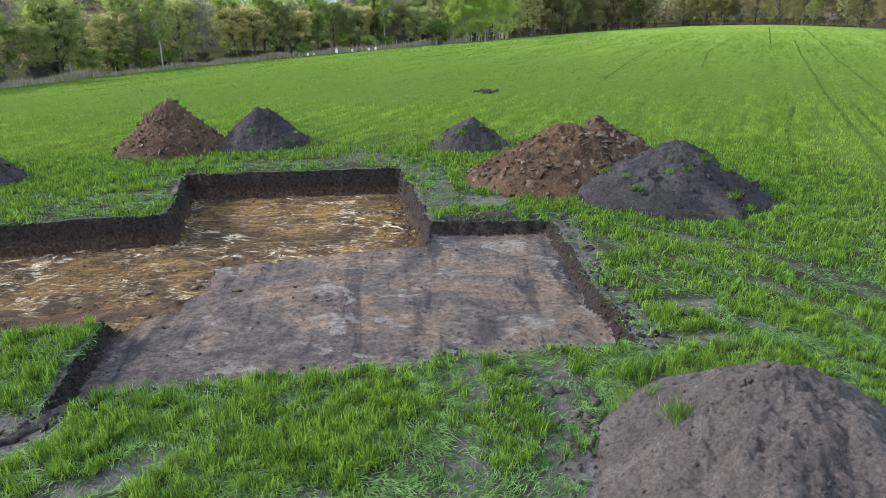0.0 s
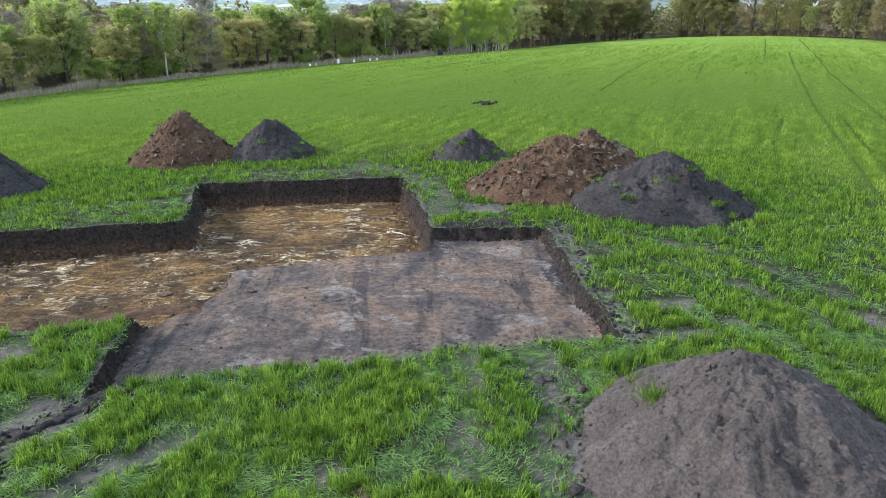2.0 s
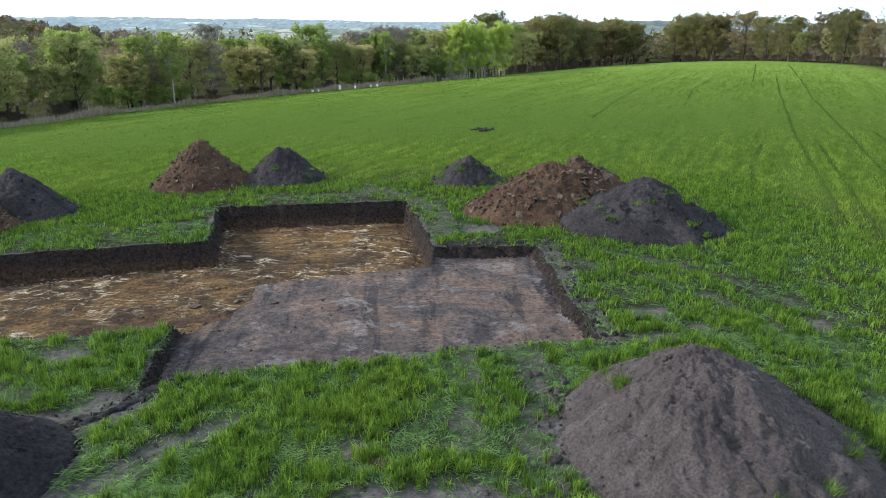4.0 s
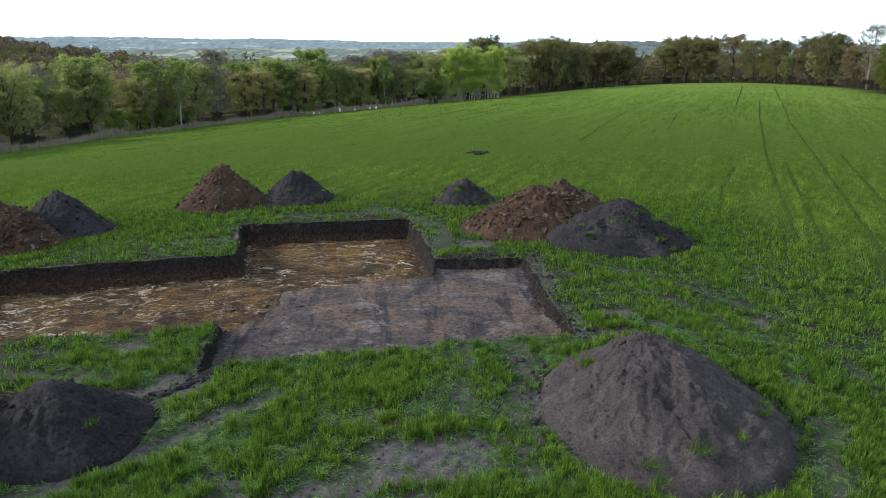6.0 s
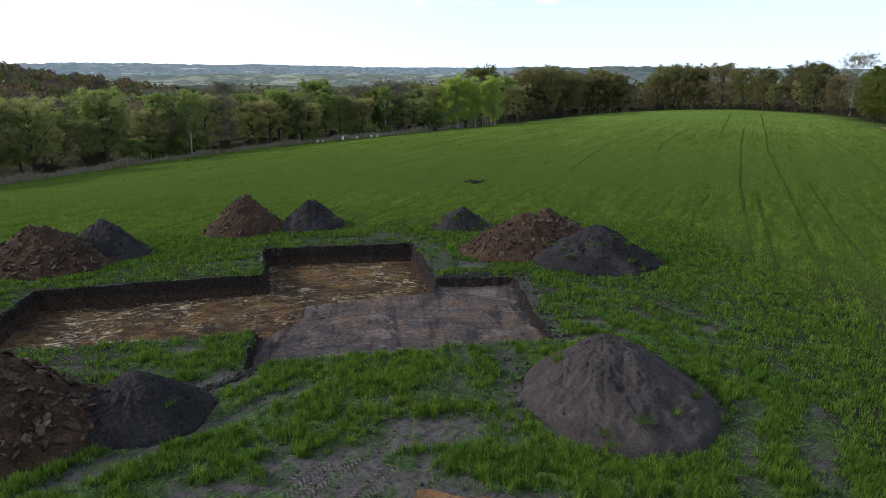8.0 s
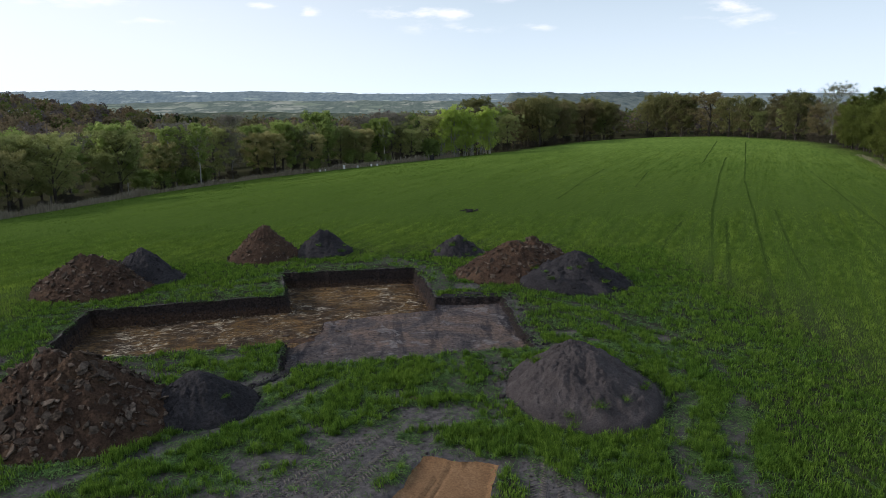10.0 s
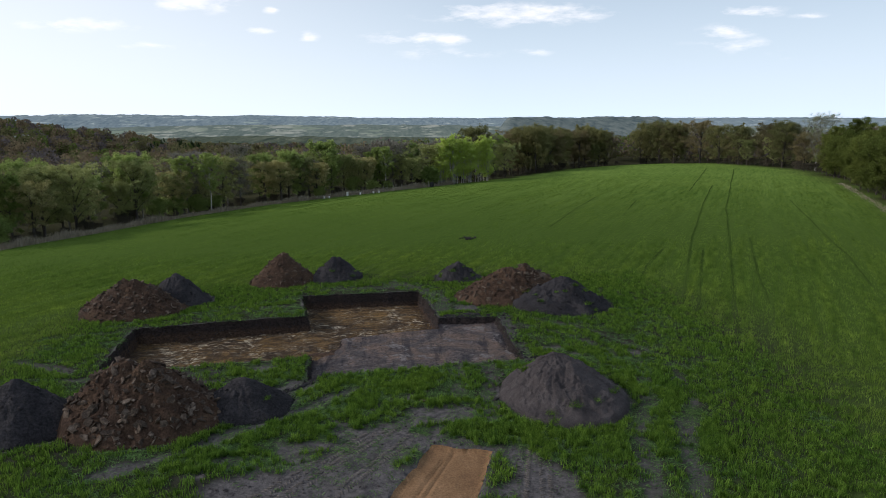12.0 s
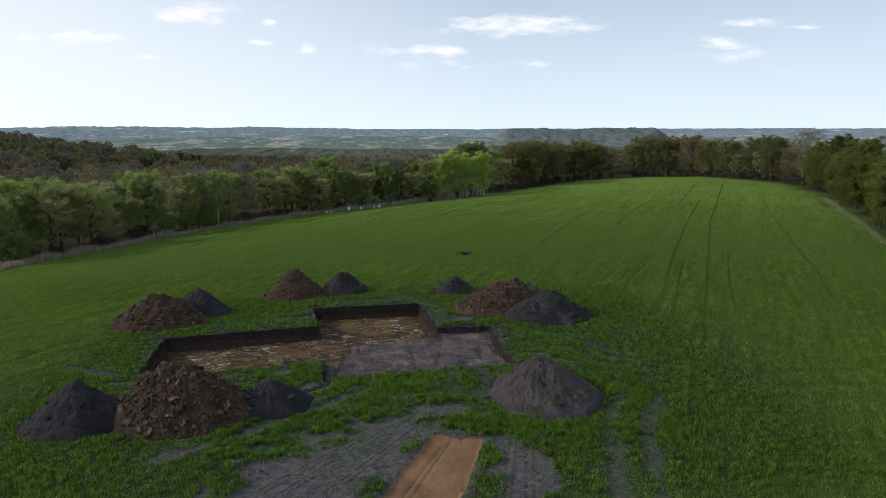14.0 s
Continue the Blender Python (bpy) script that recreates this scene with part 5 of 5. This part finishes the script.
def woods(name, label, mats, n, where, seed, tall=(9, 14), m=100, cone=False):
    """Far woods: many crowns of loose leaf sprays, as one mesh for each leaf colour."""
    rng = np.random.default_rng(seed)
    for mat, share in mats:
        x, y = where(rng, int(n * share))
        z = plain(x, y)
        h, r = rng.uniform(*tall, len(x)), rng.uniform(2.6, 4.8, len(x))
        d = rng.normal(0, 1, (len(x), m, 3))
        d /= np.linalg.norm(d, axis=2, keepdims=True)
        if cone:
            up = rng.random((len(x), m)) ** 1.3
            d = np.stack([np.cos(d[..., 0] * 9) * (1 - up) * 0.55, np.sin(d[..., 0] * 9) * (1 - up) * 0.55, up * 1.5 - 0.5], -1)
        else:
            d[..., 2] = np.abs(d[..., 2]) * 1.25 - 0.45
        bulge = 0.75 + 0.4 * rng.random((len(x), m, 1))
        pos = np.stack([x, y, z + h * 0.58], 1)[:, None] + d * bulge * np.stack([r, r, h * 0.42], 1)[:, None]
        pos = pos.reshape(-1, 3)
        nr = rng.normal(0, 1, pos.shape)
        nr /= np.linalg.norm(nr, axis=1, keepdims=True)
        t = np.cross(nr, rng.normal(0, 1, pos.shape))
        t /= np.linalg.norm(t, axis=1, keepdims=True)
        b = np.cross(nr, t)
        s = rng.uniform(0.5, 1.1, (len(pos), 1)) * (0.34 + 0.0009 * np.linalg.norm(pos, axis=1, keepdims=True))
        v = np.stack([pos - t * s - b * s * 0.5, pos + t * s - b * s * 0.4, pos + b * s], 1).reshape(-1, 3)
        tagged(part(name, mesh_from(name, v, np.arange(len(v)).reshape(-1, 3), mat)), label, "woods", kind="stuff")


def behind(rng, n):
    x, y = rng.uniform(-420, 300, n * 6), 40 + 420 * rng.random(n * 6) ** 1.15
    out = inside_distance(FIELD, x, y)
    ok = (out > 18) & (np.abs(x - 15) < (y + 60) * 0.80)
    return x[ok][:n], y[ok][:n]


def fir_belt(rng, n):
    k = rng.random(n) < 0.6
    return np.where(k, rng.uniform(-12, 36, n), rng.uniform(-150, -112, n)), rng.uniform(400, 460, n)


woods("woodland", "rolling spring woodland beyond the field's edge", ((WOOD_BROWN, 0.36), (WOOD_OLIVE, 0.28), (WOOD_GREEN, 0.12), (WOOD_GREY, 0.24)), 2500, behind, 91, (9, 13), 165)
woods("fir_wood", "dark belt of fir trees in the valley", ((LEAF_DARK, 1.0),), 170, fir_belt, 92, (8, 11), 60, True)


# ---- verge ----
def verge(line, off, n, seed, tall=1.0):
    """Dry pale grass standing along the wood's edge."""
    rng = np.random.default_rng(seed)
    pts = []
    for (x0, y0), (x1, y1) in zip(line, line[1:]):
        l = math.hypot(x1 - x0, y1 - y0)
        k = int(n * l)
        t, d = rng.random(k), rng.uniform(*off, k) + rng.normal(0, 0.3, k)
        pts.append(np.stack([x0 + (x1 - x0) * t - (y1 - y0) / l * d, y0 + (y1 - y0) * t + (x1 - x0) / l * d], 1))
    p = np.concatenate(pts)
    k = len(p)
    z = plain(p[:, 0], p[:, 1])
    a, h, w = rng.uniform(0, 6.28, k), tall * rng.uniform(0.4, 1.3, k) * (0.5 + vnoise(p[:, 0] / 3, p[:, 1] / 3, seed)), rng.uniform(0.02, 0.055, k)
    c, s = np.cos(a) * w, np.sin(a) * w
    lean = rng.normal(0, 0.25, (k, 2)) * h[:, None]
    v = np.stack([np.stack([p[:, 0] - c, p[:, 1] - s, z], 1), np.stack([p[:, 0] + c, p[:, 1] + s, z], 1), np.stack([p[:, 0] + lean[:, 0], p[:, 1] + lean[:, 1], z + h], 1)], 1).reshape(-1, 3)
    tagged(part("dry_grass", mesh_from("dry_grass", v, np.arange(3 * k).reshape(-1, 3), DRY_M)), "pale dry grass along the wood's edge", "grass", kind="stuff")


verge(FIELD[:8], (0.2, 1.9), 210, 93, 0.75)
verge(FIELD[15:19], (0.2, 1.0), 16, 94, 0.2)


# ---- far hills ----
def hill_material(name, wood_dark, wood_light, field_dark, field_light, fields, haze_glow):
    """Woods and fields on a far slope: crowns as fine mottling, fields as broad flat patches, with haze painted in by
    pale colours and a faint glow.
    """
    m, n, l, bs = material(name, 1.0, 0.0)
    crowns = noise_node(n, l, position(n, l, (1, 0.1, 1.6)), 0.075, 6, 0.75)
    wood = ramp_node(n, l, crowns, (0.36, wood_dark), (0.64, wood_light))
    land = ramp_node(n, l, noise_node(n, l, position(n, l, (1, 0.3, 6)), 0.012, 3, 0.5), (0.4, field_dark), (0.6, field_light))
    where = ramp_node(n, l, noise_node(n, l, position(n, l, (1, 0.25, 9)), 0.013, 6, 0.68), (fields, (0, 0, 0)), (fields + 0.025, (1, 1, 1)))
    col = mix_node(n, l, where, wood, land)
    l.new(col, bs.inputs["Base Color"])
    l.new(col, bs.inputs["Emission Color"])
    bs.inputs["Emission Strength"].default_value = haze_glow
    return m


def ridge_line(name, dist, base, tops, seed, mat, label, span=(-60, 62), crown=2.2, deep=1.0):
    az = np.linspace(radians(span[0]), radians(span[1]), int(16 * (span[1] - span[0])))
    u = np.linspace(0, 1, len(az))
    shut = smooth(0, 0.12, u) * smooth(1, 0.8, u) if span[1] - span[0] < 100 else 1.0
    rows = []
    for k, share in enumerate((0.0, 0.3, 0.55, 0.75, 0.9, 1.0, 0.4)):
        rr = dist + (0, 60, 120, 190, 260, 330, 520)[k] * deep
        top = base + tops * (0.55 + 0.45 * fbm(az * 5, az * 0 + seed, seed, 4))
        bump = crown * fbm(az * dist / 22, az * 0 + k * 7.3, seed + 3, 3) * (k > 0)
        rows.append(np.stack([np.sin(az) * rr, np.cos(az) * rr, -40 + (top + 40) * share * shut + bump], 1))
    v = np.concatenate(rows)
    n = len(az)
    i, j = np.arange(6)[:, None], np.arange(n - 1)[None]
    f = np.stack([i * n + j, i * n + j + 1, (i + 1) * n + j + 1, (i + 1) * n + j], -1).reshape(-1, 4)
    return tagged(part(name, flat_shade(mesh_from(name, v, f, mat))), label, kind="structure")


# distance haze is mixed into these colours and lifted by the emission
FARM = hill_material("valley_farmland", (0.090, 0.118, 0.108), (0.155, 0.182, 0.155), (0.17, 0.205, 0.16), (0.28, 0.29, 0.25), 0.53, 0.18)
HAZE_BLUE = hill_material("hazed_hills", (0.104, 0.144, 0.171), (0.201, 0.242, 0.250), (0.244, 0.293, 0.268), (0.366, 0.403, 0.390), 0.60, 0.32)
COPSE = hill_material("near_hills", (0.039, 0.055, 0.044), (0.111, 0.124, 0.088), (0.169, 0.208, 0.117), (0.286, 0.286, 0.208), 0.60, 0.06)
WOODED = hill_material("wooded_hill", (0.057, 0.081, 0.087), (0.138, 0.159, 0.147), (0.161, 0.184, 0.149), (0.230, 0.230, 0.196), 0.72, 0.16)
ridge_line("backdrop_1", 1500, -16, 11, 61, FARM, "farmland and copses in the valley, paled with haze")
ridge_line("backdrop_2", 2600, 2, 22, 67, HAZE_BLUE, "hazy blue wooded ridge on the horizon")
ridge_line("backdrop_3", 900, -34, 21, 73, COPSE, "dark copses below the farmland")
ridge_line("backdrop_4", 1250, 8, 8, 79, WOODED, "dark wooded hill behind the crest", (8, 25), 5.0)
ridge_line("backdrop_5", 2300, 10, 16, 83, HAZE_BLUE, "haze-blue wooded ridge beyond the valley", (-36, -6), 4.0)


# ---- hives and posts at the wood's edge ----
def plain_material(name, colour, rough):
    m, n, l, s = material(name, rough, 0.3)
    f = noise_node(n, l, position(n, l), 6.0, 5, 0.6)
    l.new(ramp_node(n, l, f, (0.3, tuple(c * 0.8 for c in colour)), (0.7, colour)), s.inputs["Base Color"])
    return m


def box_mesh(name, sx, sy, sz, z0, mat, taper=1.0, bevel=0.02):
    bm = bmesh.new()
    bmesh.ops.create_cube(bm, size=1.0)
    for v in bm.verts:
        k = taper if v.co.z > 0 else 1.0
        v.co = Vector((v.co.x * sx * k, v.co.y * sy * k, (v.co.z + 0.5) * sz + z0))
    bmesh.ops.bevel(bm, geom=list(bm.edges), offset=bevel, segments=1, affect="EDGES")
    me = bpy.data.meshes.new(name)
    bm.to_mesh(me)
    bm.free()
    me.materials.append(mat)
    return me


HIVE_M, POST_M, DARK_M = plain_material("white_paint", (0.78, 0.78, 0.76), 0.5), plain_material("grey_wood", (0.30, 0.27, 0.23), 0.9), plain_material("black_sheet", (0.02, 0.02, 0.022), 0.6)
hive = thing("beehive", "white painted beehive at the wood's edge", "beehive", "beehives along the edge")
part("stand", box_mesh("stand", 0.5, 0.5, 0.15, 0.0, POST_M), hive)
part("lower_box", box_mesh("lower_box", 0.52, 0.52, 0.42, 0.15, HIVE_M), hive)
part("upper_box", box_mesh("upper_box", 0.50, 0.50, 0.35, 0.572, HIVE_M), hive)
part("lid", box_mesh("lid", 0.60, 0.60, 0.12, 0.926, HIVE_M, 0.9), hive)


def on_ground(x, y, turn=0.0):
    return pose(x, y, float(plain(np.array([x]), np.array([y]))[0]), 0, 0, turn)


for k, (x, y) in enumerate(((-5.3, 101.6), (-2.9, 103.0), (-0.4, 104.6), (0.7, 105.0), (-9.5, 99.5), (-8.6, 100.0))):
    if k == 0:
        hive.matrix_basis = on_ground(x, y, 12) @ Matrix.Diagonal((0.7, 0.7, 0.7, 1))
    else:
        copy_thing(hive, on_ground(x, y, 12 + 17 * k) @ Matrix.Diagonal((0.7, 0.7, 0.7 - 0.04 * k, 1)))
# small dark upright of unknown kind; the barrel shape is made up
barrel = thing("water_barrel", "small dark thing by the field's edge, given a barrel's shape", "barrel")
bm = bmesh.new()
for z, r in ((0.0, 0.36), (0.05, 0.40), (0.45, 0.43), (0.85, 0.40), (0.95, 0.37)):
    for s in range(14):
        bm.verts.new((r * math.cos(s * 0.4488), r * math.sin(s * 0.4488), z))
bm.verts.ensure_lookup_table()
for k in range(4):
    for s in range(14):
        bm.faces.new([bm.verts[k * 14 + s], bm.verts[k * 14 + (s + 1) % 14], bm.verts[k * 14 + 14 + (s + 1) % 14], bm.verts[k * 14 + 14 + s]])
bm.faces.new([bm.verts[56 + s] for s in range(14)])
me = bpy.data.meshes.new("drum")
bm.to_mesh(me)
bm.free()
me.materials.append(DARK_M)
part("drum", me, barrel)
part("lid", box_mesh("lid", 0.5, 0.5, 0.06, 0.95, DARK_M), barrel)
barrel.matrix_basis = on_ground(11.6, 113.2)
post = thing("fence_post", "thin grey wooden post at the wood's edge", "post", "posts along the edge")
part("stake", box_mesh("stake", 0.09, 0.09, 1.5, -0.2, POST_M, 0.8, 0.01), post)
for k in range(14):
    x, y = 0.5 + 0.95 * k + rt.uniform(-0.3, 0.3), 106.0 + 0.62 * k
    if k == 0:
        post.matrix_basis = on_ground(x, y)
    else:
        copy_thing(post, on_ground(x, y, rt.uniform(0, 90)))

# tyre lug marks on the dried mud beside the sand
rng = np.random.default_rng(901)
pts = []
for (x0, y0), (x1, y1) in (((8.5, -6.9), (7.2, -12.5)), ((9.15, -7.1), (8.1, -12.5)), ((4.6, -5.6), (0.6, -11.5)), ((3.7, -5.2), (-0.6, -10.8)), ((3.0, -5.4), (-1.4, -10.6))):
    l = math.hypot(x1 - x0, y1 - y0)
    for k in range(int(l / 0.13)):
        for s in (-1, 1):
            t = (k + 0.5 * (s > 0)) * 0.13 / l
            pts.append((x0 + (x1 - x0) * t + s * 0.13 * (y1 - y0) / l, y0 + (y1 - y0) * t - s * 0.13 * (x1 - x0) / l, math.atan2(y1 - y0, x1 - x0) + 1.57 + s * 0.5))
pts = np.array(pts)
pts = pts[rng.random(len(pts)) < 0.8]
x, y, a = pts.T
n = len(x)
v = CUBE[None] * np.array((0.11, 0.022, 0.013)) + rng.uniform(-0.006, 0.006, (n, 8, 3))
v[:, 4:, :2] *= 0.8
c, s = np.cos(a)[:, None], np.sin(a)[:, None]
v = np.stack([v[..., 0] * c - v[..., 1] * s, v[..., 0] * s + v[..., 1] * c, v[..., 2]], -1) + np.stack([x, y, ground_z(x, y) + 0.008], 1)[:, None]
LUG_M = soil_material("dried_mud", (0.070, 0.062, 0.057), (0.100, 0.089, 0.081), (0.135, 0.12, 0.11), 14, 1.0, 0.4)
tagged(part("tyre_marks", mesh_from("tyre_marks", v.reshape(-1, 3), (np.arange(n)[:, None, None] * 8 + CUBE_F[None]).reshape(-1, 4), LUG_M)), "dried tyre lug marks on grey mud", "tyre marks", kind="stuff")
